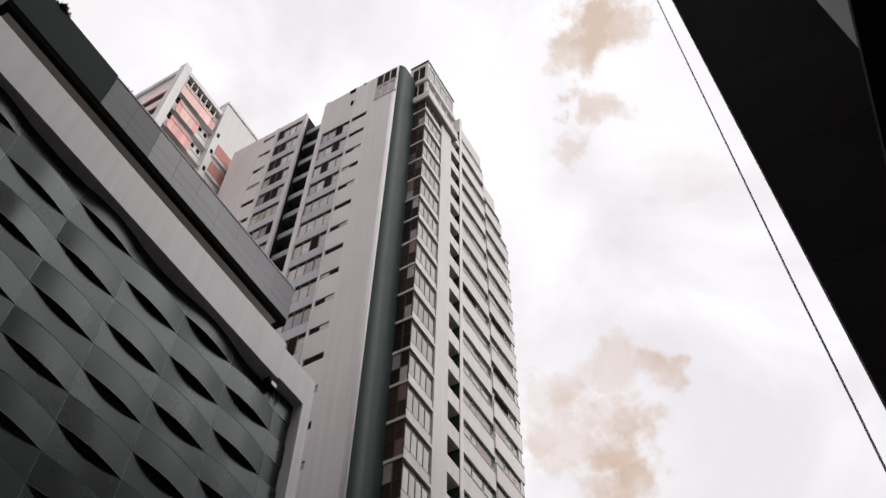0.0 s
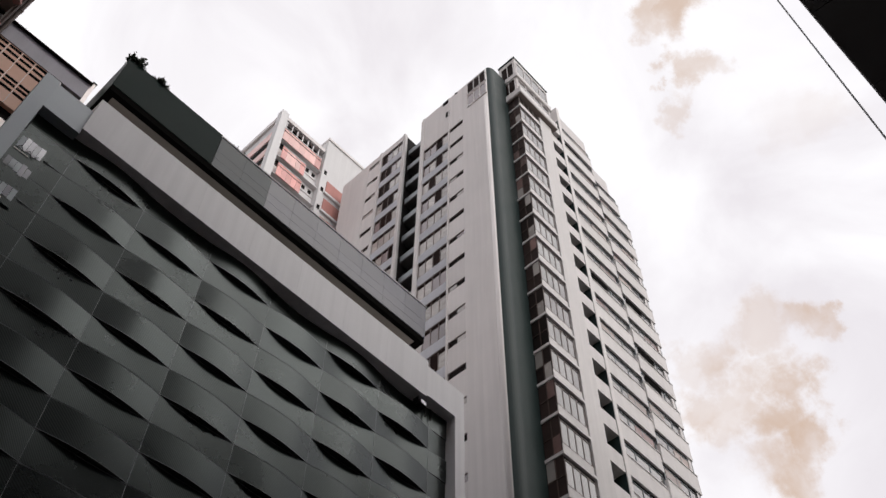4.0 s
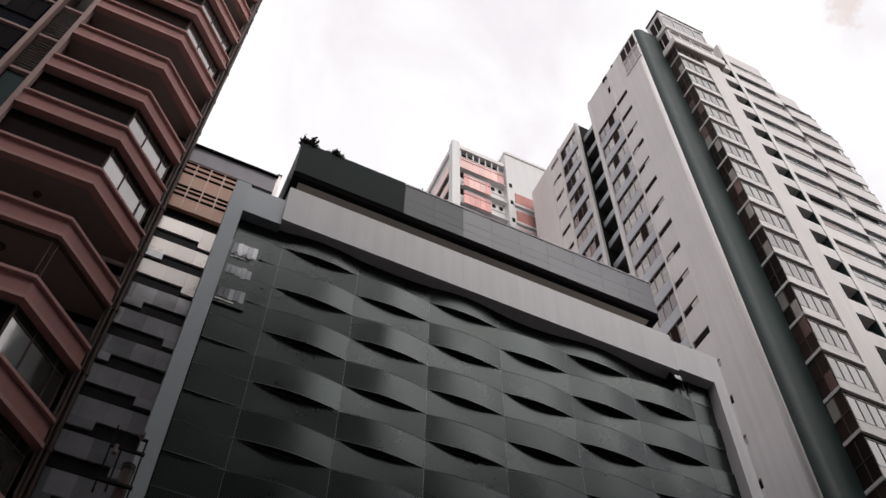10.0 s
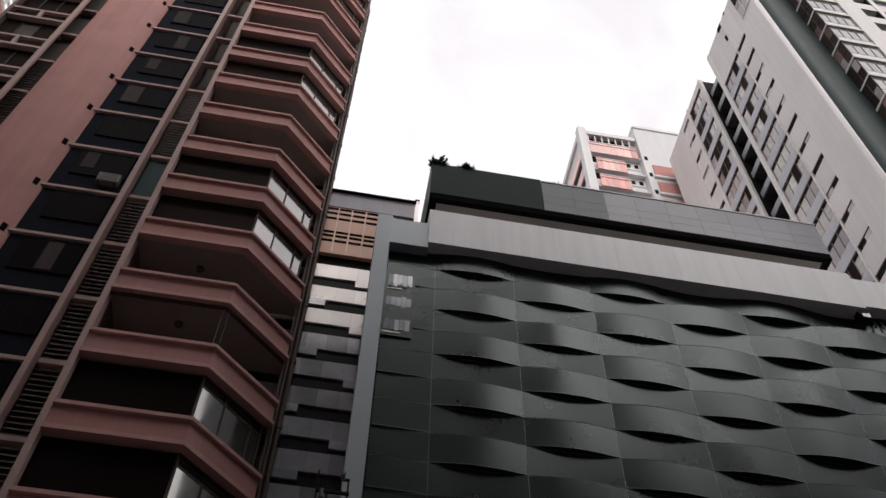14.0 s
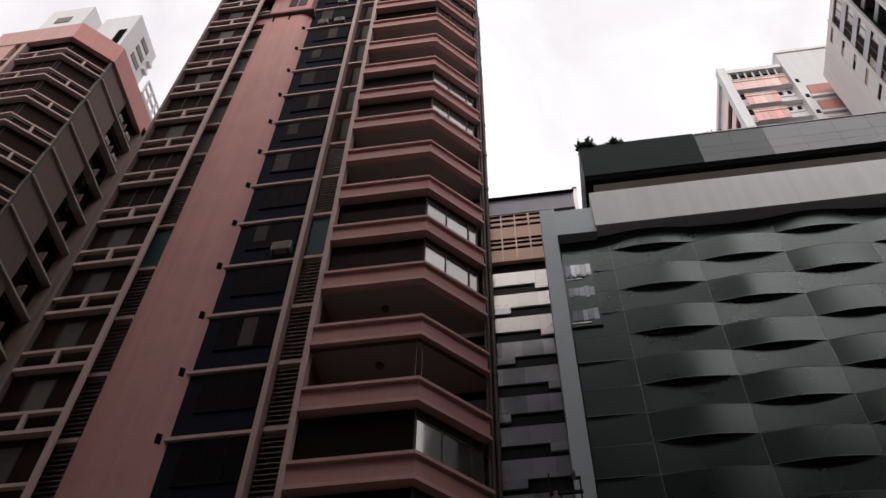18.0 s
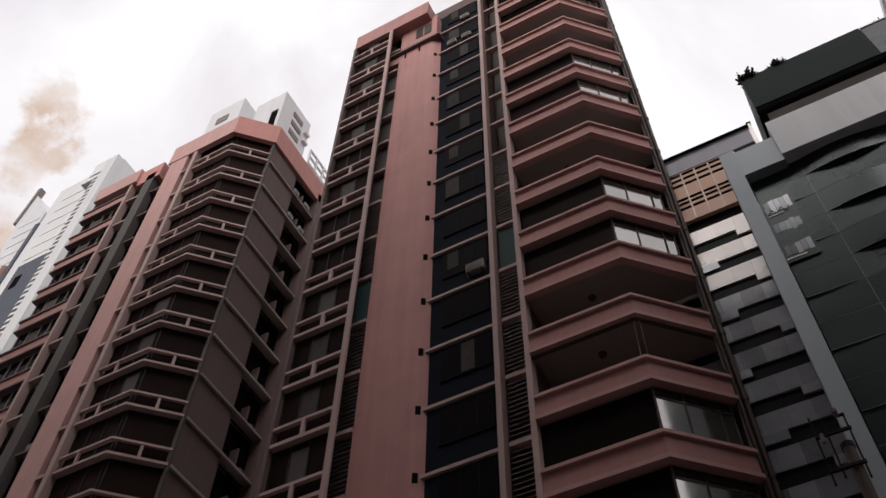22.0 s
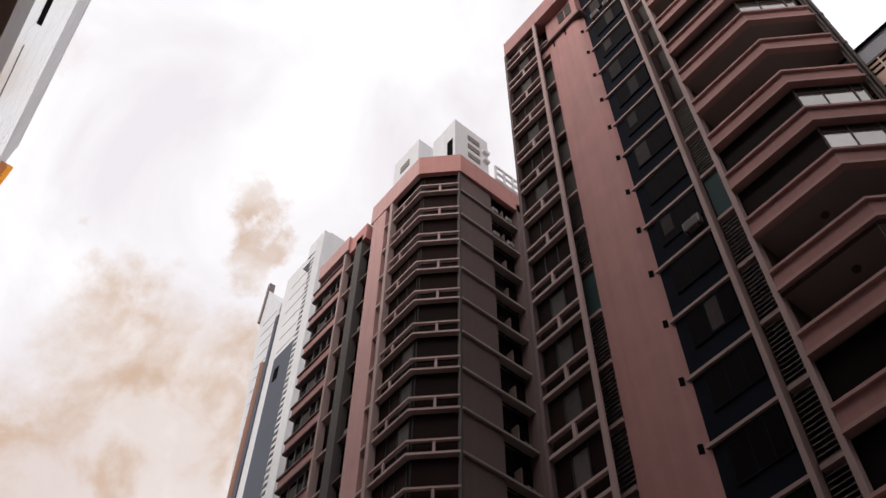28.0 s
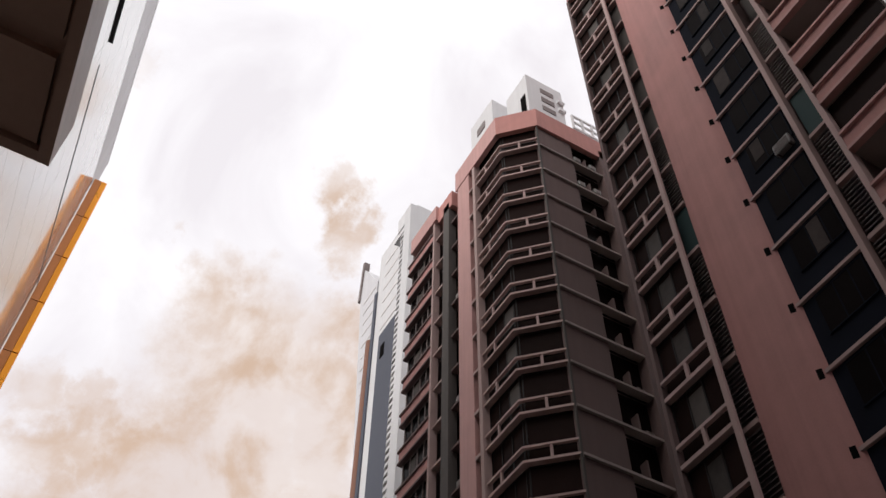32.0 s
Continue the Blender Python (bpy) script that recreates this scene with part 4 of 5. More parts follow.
    for z0, z1 in ((24.85, 25.45), (26.05, 26.65), (27.15, 27.9)):
        for i in range(5):
            part("corner_pane", boxes((1.06 + i * 0.17, 1.22 + i * 0.17, YR - 0.052, YR - 0.0405, z0 + r.uniform(0, 0.12), z1 - r.uniform(0, 0.1))), (BAND_GLASS, BAND_GLASS, CLAD_DARK)[r.randrange(3)], glaze, "small grey pane coloured for a reflection")
    part("glass_sill", boxes((1.0, 1.62, YR - 0.06, YR - 0.04, 24.74, 24.79)), BAND_WHITE, glaze, "bright glazing sill")
    for i in range(5):
        x = 1.06 + i * 0.15
        zb = 27.08 + (i % 2) * 0.26
        part("truss_bar", tube(bmesh.new(), (x, YR - 0.062, zb), (x + 0.15, YR - 0.062, 27.42 - zb + 27.0), 0.011, 5), BAND_DARK, glaze)
    part("truss_chord", boxes((1.04, 1.55, YR - 0.07, YR - 0.055, 27.03, 27.06)), BAND_WHITE, glaze)
    # rose sheet painted in for a reflection below the beam
    part("lintel_pane", boxes((1.0, 1.98, YR + 0.10, YR + 0.13, 29.02, 29.28)), ROSE_CURTAIN, root, "rose sheet for a reflection under the frame beam")
    return root


retail_block()


def shrub(at, seed, size=0.8, label="dark spiky shrub on the roof edge"):
    r = random.Random(seed)
    t = thing("shrub", at, label, "plant", "shrubs on the roof edge")
    bm = bmesh.new()
    for i in range(90):
        a, e = r.uniform(0, 6.28), r.uniform(0.7, 1.5)
        l = size * r.uniform(0.45, 1.05)
        d = Vector((math.cos(a) * math.cos(e), math.sin(a) * math.cos(e), math.sin(e)))
        side = d.cross(Vector((math.sin(a * 3), math.cos(a * 5), 0.3))).normalized()
        p = Vector(at) + Vector((r.uniform(-0.12, 0.12), r.uniform(-0.08, 0.08), 0)) * size
        for s in range(6):
            c = p + d * l * (0.1 + s * 0.14)
            w = (d + side * r.uniform(-1.2, 1.2) + Vector((r.uniform(-0.4, 0.4), r.uniform(-0.4, 0.4), 0))).normalized() * 0.34 * size * (1.1 - s * 0.1)
            across = w.cross(Vector((r.uniform(-1, 1), r.uniform(-1, 1), 0.2))).normalized() * 0.06 * size
            bm.faces.new([bm.verts.new(c + o) for o in (-across, w * 0.5 - across * 1.4, w, w * 0.5 + across * 1.4, across)])
    part("foliage", bm, LEAF, t)
    st = bmesh.new()
    for i in range(5):
        a = i * 1.26
        tube(st, at, (at[0] + 0.3 * size * math.cos(a), at[1] + 0.3 * size * math.sin(a), at[2] + 0.7 * size), 0.02, 5)
    part("stem", st, PIPE, t)
    return t


for i, (x, s) in enumerate(((2.42, 0.75), (2.62, 1.05), (2.85, 0.6), (3.45, 0.45), (3.7, 0.8), (3.95, 0.65))):
    shrub((x, 19.12, 35.08), i, s * 0.62)
for i, (x, s) in enumerate(((7.6, 0.4), (8.0, 0.35), (8.5, 0.3))):
    shrub((x, 19.18, 34.95), 20 + i, s)


def floodlight():
    t = thing("floodlight", (18.9, 19.4, 29.3), "small dark floodlight on the upper frame corner", "lamp", "")
    part("housing", soft_box((18.72, 19.10, 19.12, 19.36, 29.05, 29.32), 0.03), BRONZE, t)
    part("lens", boxes((18.76, 19.06, 19.10, 19.12, 29.08, 29.28)), BAND_GLASS, t)
    for x in (18.70, 19.12):
        part("bracket", boxes((x - 0.015, x + 0.015, 19.2, 19.5, 29.15, 29.48)), BRONZE, t)
    for x in (19.3, 19.6):
        part("conduit", boxes((x, x + 0.05, 19.38, 19.44, 28.9, 29.5)), BRONZE, t)
    return t


floodlight()
vp = thing("vent_post", (2.1, 21.9, 35.3), "pale vent post beside the roof edge of the glass block", "vent pipe", "")
part("shaft", boxes((2.003, 2.17, 21.86, 22.03, 34.6, 36.7)), BAND_WHITE, vp)
part("cap", boxes((2.003, 2.2, 21.83, 22.06, 36.7, 36.76)), CHARCOAL, vp)


# ---------------------------------------------------------------- grey tower
def grey_tower():
    X, Y, S = 28.0, 20.4, 2.838
    root = thing("apartment_tower", (37, 31, 0), "grey rendered tower block with stacked bay windows", "tower block", "towers along the street")
    TOP, BACK = 81.0, 81.3
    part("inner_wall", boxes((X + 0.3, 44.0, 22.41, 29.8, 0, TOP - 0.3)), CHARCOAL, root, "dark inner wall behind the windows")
    # charcoal puts the recess's shade into the wall colour
    part("recess_wall", boxes((X + 1.7, 44.0, 29.8, 32.1, 0, TOP - 2.5)), CHARCOAL, root, "service recess coloured dark for its shade")
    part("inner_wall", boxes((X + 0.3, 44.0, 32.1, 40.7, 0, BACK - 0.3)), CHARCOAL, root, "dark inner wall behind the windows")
    # rounded corner towards the street; green tile starts early to darken its bright turn
    arc = [(X + 0.8 + 0.8 * math.cos(radians(a)), 22.4 + 0.8 * math.sin(radians(a))) for a in range(180, 271, 10)]
    corner = part("corner", prism(bmesh.new(), arc[:4] + [(X + 0.8, 22.4)], 0, TOP), GREY, root, "rounded grey corner")
    for face in corner.data.polygons:
        face.use_smooth = abs(face.normal.z) < 0.5 and math.hypot(face.center.x - X - 0.8, face.center.y - 22.4) > 0.7
    part("green_strip", prism(bmesh.new(), arc[3:] + [(X + 2.4, 21.6), (X + 2.4, 22.2), (X + 0.8, 22.4)], 0, TOP + 0.3), GREEN_TILE, root, "green glazed tile strip at the corner")
    z_of = lambda k: 43.4 + S * k                # top of the windows
    K0, K1 = -6, 12
    # grey skin: full-height piers, and spandrels between the windows of each column
    for y0, y1, top in ((22.4, 24.85, TOP), (26.4, 26.5, TOP), (29.5, 29.8, TOP), (32.1, 32.35, BACK), (35.2, 35.5, BACK), (37.0, 40.7, BACK)):
        part("skin", boxes((X - (0.07 if y1 - y0 < 0.4 else 0.0), X + 0.3, y0, y1, 0, top)), GREY_PALE if y1 - y0 < 0.4 else GREY, root)
    odds = random.Random(17)
    COLUMNS = ((24.85, 26.4, -0.50, 0.12, "small"), (26.5, 29.5, -1.75, 0.1, "wide"), (32.35, 35.2, -1.75, 0.1, "wide"), (35.5, 37.0, -0.50, 0.12, "small"))
    for y0, y1, lo, hi, size in COLUMNS:
        top = TOP if y0 < 30 else BACK
        span = to_mesh("spandrel", boxes((X + 0.03, X + 0.3, y0, y1, hi - S, lo)), SPANDREL if size == "wide" else GREY)
        glass = to_mesh("window", boxes((X + 0.12, X + 0.16, y0, y1, lo, hi)), DARK_GLASS if size == "small" else BROWN_GLASS)
        n = 1 if size == "small" else 4
        cuts = [y0 + (y1 - y0 - 0.05) * i / n for i in range(n + 1)]
        fr = to_mesh("window_frame", lattice(spans(cuts, 0.05 if size == "small" else 0.035), [(lo, lo + 0.04), (hi - 0.05, hi)], X + 0.06, X + 0.12, ON_X), LOUVRE)
        # wide panes stop short, so bare dark glass stands in for head shadow
        panes = [to_mesh("window_pane", boxes((X + 0.095, X + 0.118, a + 0.05, b, lo + 0.04, hi - (0.07 if size == "small" else 0.42))), m)
                 for m in (PALE_PANE, MAUVE_PANE) for a, b in (zip(cuts, cuts[1:]) if n > 1 else ((y0 + 0.02, (y0 + y1) / 2), ((y0 + y1) / 2, y1 - 0.05)))]
        part("skin", boxes((X, X + 0.3, y0, y1, z_of(K1 - 1 if y0 < 30 else K1 + 1) + hi, top)), GREY, root)
        part("skin", boxes((X, X + 0.3, y0, y1, 0, z_of(K0) + hi - S)), GREY, root)
        for k in range(K0, K1 if y0 < 30 else K1 + 2):
            z = z_of(k)
            put("spandrel", span, root, (0, 0, z))
            w = put("window", glass, root, (0, 0, z), "small dark window" if size == "small" else "wide tinted window")
            put("window_frame", fr, w, (0, 0, z))
            shut = 0.76 if size == "wide" else 0.33
            pale = len(panes) // 2
            for i in range(pale):
                if odds.random() < shut:
                    put("window_pane", panes[i + (pale if odds.random() < 0.3 else 0)], w, (0, 0, z), "window pane coloured pale for a reflection")
    rec = to_mesh("recess_slab", boxes((X + 0.55, X + 1.7, 29.8, 32.1, 0, 0.16)), SHADE_WALL)
    rpar = to_mesh("recess_parapet", boxes((X + 0.55, X + 0.63, 29.8, 32.1, 0.16, 0.85)), CLAD_DARK)
    rdoor = to_mesh("recess_door", boxes((X + 1.66, X + 1.70, 30.2, 31.2, 0.16, 2.2)), SHADE_WALL)
    for k in range(K0, K1 + 2):
        sl = put("recess_slab", rec, root, (0, 0, z_of(k) - 2.5))
        put("recess_parapet", rpar, sl, (0, 0, z_of(k) - 2.5), "grey access balcony parapet")
        put("recess_door", rdoor, sl, (0, 0, z_of(k) - 2.5))
    for y in (29.82, 32.0):
        part("downpipe", tube(bmesh.new(), (X - 0.05, y, 0), (X - 0.05, y, TOP - 0.5), 0.07), GREY_PALE, root, "pale grey downpipe")
    # corner windows at the roof
    for z0, z1 in ((76.1, 78.1), (78.6, 80.6)):
        part("window", boxes((X - 0.04, X + 0.3, 22.05, 24.2, z0, z1)), BROWN_GLASS if z0 > 77 else MAUVE_PANE, root, "corner window at the roof storey")
        part("window_frame", lattice(spans((22.0, 22.7, 23.4, 24.15), 0.08), [(z0 - 0.08, z0), (z1, z1 + 0.08)], X - 0.08, X + 0.01, ON_X), GREY_PALE, root)
    for y, z, w, h in ((26.45, 80.3, 0.75, 0.7), (26.4, 77.6, 0.45, 0.9), (25.45, 80.75, 0.3, 0.25)):
        part("vent", boxes((X - 0.03, X + 0.05, y, y + w, z, z + h)), BLACK, root)
    # street front
    part("front_wall", boxes((31.0, 34.8, 21.2, 21.9, 0, 80.0)), GREY_PALE, root)
    part("front_wall", boxes((36.35, 41.1, 21.2, 21.9, 0, 82.6)), GREY_PALE, root)
    part("front_wall", boxes((41.103, 45.0, 21.2, 21.9, 0, 72.2)), GREY_PALE, root)
    part("front_wall", boxes((41.103, 43.3, 20.5, 21.9, 72.203, 77.9)), GREY_PALE, root)
    part("pier", boxes((33.15, 34.8, Y - 0.05, 21.2, 0, 76.6)), GREY_PALE, root, "pale grey full-height pier")
    # back wall coloured charcoal in place of deep balcony shade
    part("recess_wall", boxes((34.8, 36.35, 21.9, 22.4, 0, 80)), CHARCOAL, root, "balcony recess coloured dark for its shade")
    part("fin", boxes((36.35, 36.75, Y - 0.05, 21.2, 0, 83.2)), GREY, root, "slim grey fin")
    # dark lining added so the fin's shaded side is dark by colour
    part("fin_lining", boxes((36.32, 36.35, Y + 0.0, 21.9, 0, 80.5)), GREEN_TILE, root, "dark green lining for the shaded side of the fin")
    part("upper_front", boxes((33.5, 36.35, 20.8, 21.2, 76.8, 80.5)), GREY_PALE, root)
    # roof box over the bay
    box = part("roof_box", boxes((30.4, 35.2, Y + 0.02, 22.3, 77.0, 84.8)), GREY_PALE, root, "two-storey roof box with glazed front")
    part("box_band", soft_box((30.15, 35.35, Y - 0.45, 22.3, 76.75, 77.75), 0.04), GREY_PALE, box, "pale projecting band under the roof box")
    part("soffit", boxes((30.25, 35.25, Y - 0.38, 22.3, 76.66, 76.75)), SOFFIT, box)
    part("box_band", soft_box((30.25, 35.3, Y - 0.2, 22.3, 80.6, 81.3), 0.04), GREY_PALE, box)
    part("cornice", boxes((30.3, 35.3, Y - 0.05, 22.3, 84.8, 85.0)), GREEN_TILE, box)
    for z0, z1 in ((77.9, 80.4), (81.5, 84.0)):
        part("window_pane", boxes((30.6, 35.0, Y - 0.01, Y + 0.02, z0, z1)), SKY_GLASS, box, "bright reflecting window band")
        part("window_frame", lattice(spans([30.55 + i * 1.1 for i in range(5)], 0.07), [(z0 - 0.08, z0), (z1, z1 + 0.08)], Y - 0.05, Y, ON_Y), GREY, box)
        part("side_window", boxes((30.36, 30.4, 20.6, 22.0, z0, z1)), BROWN_GLASS, box)
        part("window_frame", lattice(spans((20.55, 21.25, 21.95), 0.07), [(z0 - 0.08, z0), (z1, z1 + 0.08)], 30.32, 30.37, ON_X), GREY_PALE, box)
    part("end_pier", boxes((44.75, 45.1, Y + 0.02, 21.2, 0, 72.2)), GREY_PALE, root, "pale end pier")
    bay_slab = to_mesh("bay", boxes((30.35, 33.15, Y - 0.05, 21.6, -0.10, 0.12)), GREY_PALE)
    bay_wall = to_mesh("spandrel", boxes((30.47, 33.1, Y + 0.03, 20.45, 0.12, 0.75)), GREY_PALE)
    bay_panes = [to_mesh("window_pane", boxes((30.5 + i * 0.64, 31.1 + i * 0.64, Y + 0.05, Y + 0.08, 0.78, 2.42)), SKY_GLASS) for i in range(4)]
    bay_frame = to_mesh("window_frame", lattice(spans([30.45 + i * 0.64 for i in range(5)], 0.045), [(0.75, 0.79), (2.38, 2.44)], Y + 0.02, Y + 0.09, ON_Y), LOUVRE)
    # black strip painted in as the shadow under the next sill slab
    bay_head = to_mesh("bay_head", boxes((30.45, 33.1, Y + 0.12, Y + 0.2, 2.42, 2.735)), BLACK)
    bay_side = to_mesh("side_window", boxes((30.42, 30.46, 20.46, 21.6, 0.12, 2.73)), BLIND)
    balcony = to_mesh("balcony", boxes((34.8, 36.32, Y + 0.0, Y + 0.14, 0, 1.25), (34.8, 36.32, Y + 0.15, 21.9, 0, 0.12)), GREY_PALE)
    bay_bar = to_mesh("side_mullion", boxes((30.385, 30.42, 20.98, 21.04, 0.12, 2.73), (30.385, 30.42, 20.46, 21.6, 1.35, 1.40)), PIPE)
    side_panes = [to_mesh("side_pane", boxes((30.395, 30.418, a, b, c, d)), m) for m in (PALE_PANE, ROSE_CURTAIN) for a, b in ((20.5, 20.97), (21.05, 21.57)) for c, d in ((0.18, 1.34), (1.41, 2.68))]
    for k in range(-5, 16):
        z = 32.35 + S * k
        if z > 75.5:
            continue
        b = put("bay", bay_slab, root, (0, 0, z), "projecting bay window with pale sill band")
        put("spandrel", bay_wall, b, (0, 0, z))
        for me in bay_panes:
            put("window_pane", me, b, (0, 0, z), "bright reflecting window pane")
        put("window_frame", bay_frame, b, (0, 0, z))
        put("bay_head", bay_head, b, (0, 0, z))
        put("side_window", bay_side, b, (0, 0, z), "dark side window")
        put("side_mullion", bay_bar, b, (0, 0, z))
        for me in odds.sample(side_panes, odds.choice((0, 0, 1, 1, 2))):
            put("side_pane", me, b, (0, 0, z), "curtained side pane")
        put("balcony", balcony, root, (0, 0, z + 2.5))
    # front beside the fin: an inner column of balconies, and an outer one that steps back at the top
    def front_column(x0, x1, y, span):
        n = max(2, round((x1 - x0) / 1.5))
        wide = (x1 - x0 - 0.04) / n
        # black strips and sheets stand in for shadow under slabs and in open bays
        return (to_mesh("parapet", boxes((x0, x1, y, 21.2, 0.0, 1.5)), GREY_PALE),
                to_mesh("coping", boxes((x0, x1, y - 0.05, y + 0.12, 1.5, 1.56)), GREY_PALE),
                to_mesh("window", boxes((x0, x1, y + 0.16, y + 0.20, 1.5, 2.6)), SKY_GLASS),
                to_mesh("window_head", boxes((x0, x1, y + 0.14, y + 0.20, 2.6, 2.838)), BLACK),
                to_mesh("window_frame", lattice(spans([x0 + i * wide for i in range(n + 1)], 0.04), [(1.56, 1.59), (2.57, 2.6)], y + 0.12, y + 0.17, ON_Y), CLAD_DARK),
                [to_mesh("curtain", boxes((x0 + a * span, x0 + b * span, y + 0.14, y + 0.155, 1.6, 2.55)), m) for m in (ROSE_CURTAIN, BEIGE_CURTAIN) for a, b in ((0.05, 0.45), (0.5, 0.95))],
                to_mesh("open_balcony", boxes((x0 + 0.5, x0 + 0.5 + span * 0.45, y + 0.10, y + 0.15, 1.56, 2.6)), BLACK))

    inner = front_column(36.75, 41.1, Y + 0.05, 4.3)
    outers = {end: front_column(41.103, end, Y - 0.06, end - 41.2) for end in (45.3, 44.15, 43.3)}

    def front_floor(meshes, z, dark):
        sill, cope, glass, head, fr, curs, gap = meshes
        b = put("parapet", sill, root, (0, 0, z), "pale balcony parapet")
        put("coping", cope, b, (0, 0, z))
        put("window", glass, b, (0, 0, z), "bright reflecting window band")
        put("window_head", head, b, (0, 0, z))
        put("window_frame", fr, b, (0, 0, z))
        if rng.random() < 0.5:
            put("curtain", rng.choice(curs), b, (0, 0, z), "drawn curtain behind the glass")
        elif rng.random() < dark:
            put("open_balcony", gap, b, (0, 0, z), "black sheet for the shade of an open balcony")

    for k in range(-5, 16):
        front_floor(inner, 35.15 + S * k, 0.3)
        z = 36.0 + S * k
        if z < 75.6:
            front_floor(outers[45.3 if z < 70.5 else 44.15 if z < 73 else 43.3], z, 0.5)
    part("roof_front", boxes((36.75, 41.1, Y + 0.3, 21.2, 80.56, 82.9)), GREY_PALE, root, "pale roof storey beside the fin")
    return root


grey_tower()


# ---------------------------------------------------------------- far tower behind the retail block
def far_tower():
    K, Y = 42.0 / 53.0, 53.0            # laid out at 53 m and brought in to 42 m, seen along the same lines
    root = thing("apartment_tower", (24.6, 47.5, -0.14), "white-framed tower with pink glazed balconies, far behind", "tower block", "")

    def block(name, b, m, label=""):
        bm = boxes(b)
        for v in bm.verts:
            v.co = Vector((v.co.x * K, v.co.y * K, EYE + (v.co.z - EYE) * K))
        return part(name, bm, m, root, label)

    S, T = 4.0, 107.3
    block("wall", (25.5, 38.8, Y + 0.8, 66, -0.6, 109.6), WHITE)
    block("pier", (25.1, 26.15, Y, 54.0, -0.6, 110.8), WHITE, "white corner pier")
    block("roof_band", (26.15, 32.6, Y, Y + 1, 109.2, 110.0), GREY)
    block("shaft", (32.7, 38.8, Y - 0.2, 64, -0.6, 112.4), WHITE)
    block("roof_line", (32.6, 38.9, Y - 0.35, 64, 112.4, 112.9), GREY)
    # charcoal sheet on the wall stands in for shade inside the openings
    block("opening", (26.3, 32.0, Y + 0.7, Y + 0.81, 107.5, 109.2), CHARCOAL, "dark sheet for the shade in roof storey openings")
    for i in range(7):
        block("roof_post", (26.3 + i * 0.9, 26.45 + i * 0.9, Y + 0.2, Y + 0.4, 107.5, 109.2), WHITE)
    r = random.Random(5)
    for k in range(5):
        z = T - S * k
        last = 32.4 if k == 0 else 30.4
        n = 7 if k == 0 else 5
        x0 = 26.2 if k == 0 else 26.7
        block("balcony", (26.15, 32.7, Y + 0.17, Y + 0.8, z - 2.75, z - 2.6), WHITE)
        for i in range(n):
            a, b = x0 + (last - x0) * i / n, x0 + (last - x0) * (i + 1) / n
            block("balcony_screen", (a + 0.01, b - 0.01, Y + 0.06, Y + 0.16, z - 2.75, z - 0.15), PINK_GLASS if r.random() < 0.6 else PINK_FADE, "pink glazed balcony screen")
        block("balcony_rail", (x0, last, Y, Y + 0.06, z - 0.16, z - 0.02), WHITE)
        block("balcony_rail", (x0, last, Y + 0.01, Y + 0.055, z - 0.80, z - 0.74), LOUVRE)
        # balcony depth is a charcoal sheet, its shade as colour
        block("opening", (26.2, 30.4, Y + 0.7, Y + 0.81, z - 3.98, z - 2.8), CHARCOAL, "dark sheet for the shade in a balcony opening")
        for x in (30.9, 31.9):
            block("vent", (x, x + 0.45, Y + 0.72, Y + 0.81, z - 4.0, z - 3.3), CHARCOAL)
        block("sill", (30.5, 32.7, Y + 0.7, Y + 0.81, z - 4.6, z - 4.45), GREY)
        block("vent", (33.0, 33.4, Y - 0.26, Y - 0.19, z - 3.2, z - 2.4), CHARCOAL)
        block("red_panel", (33.7, 37.6, Y - 0.32, Y - 0.19, z - 7.0, z - 4.4), PINK_RED, "brick-red wall panel")
        block("ledge", (33.5, 38.0, Y - 0.5, Y - 0.19, z - 7.5, z - 7.1), WHITE)
        block("side_band", (25.40, 25.49, 54.2, 61.0, z - 2.2, z - 0.3), PINK_FADE, "pale pink side balcony screen")
        block("side_opening", (25.44, 25.49, 54.2, 61.0, z - 4.0, z - 2.5), CHARCOAL)
    block("side_crown", (25.2, 25.49, 54.0, 66, 109.2, 110.2), GREY)
    return root


far_tower()


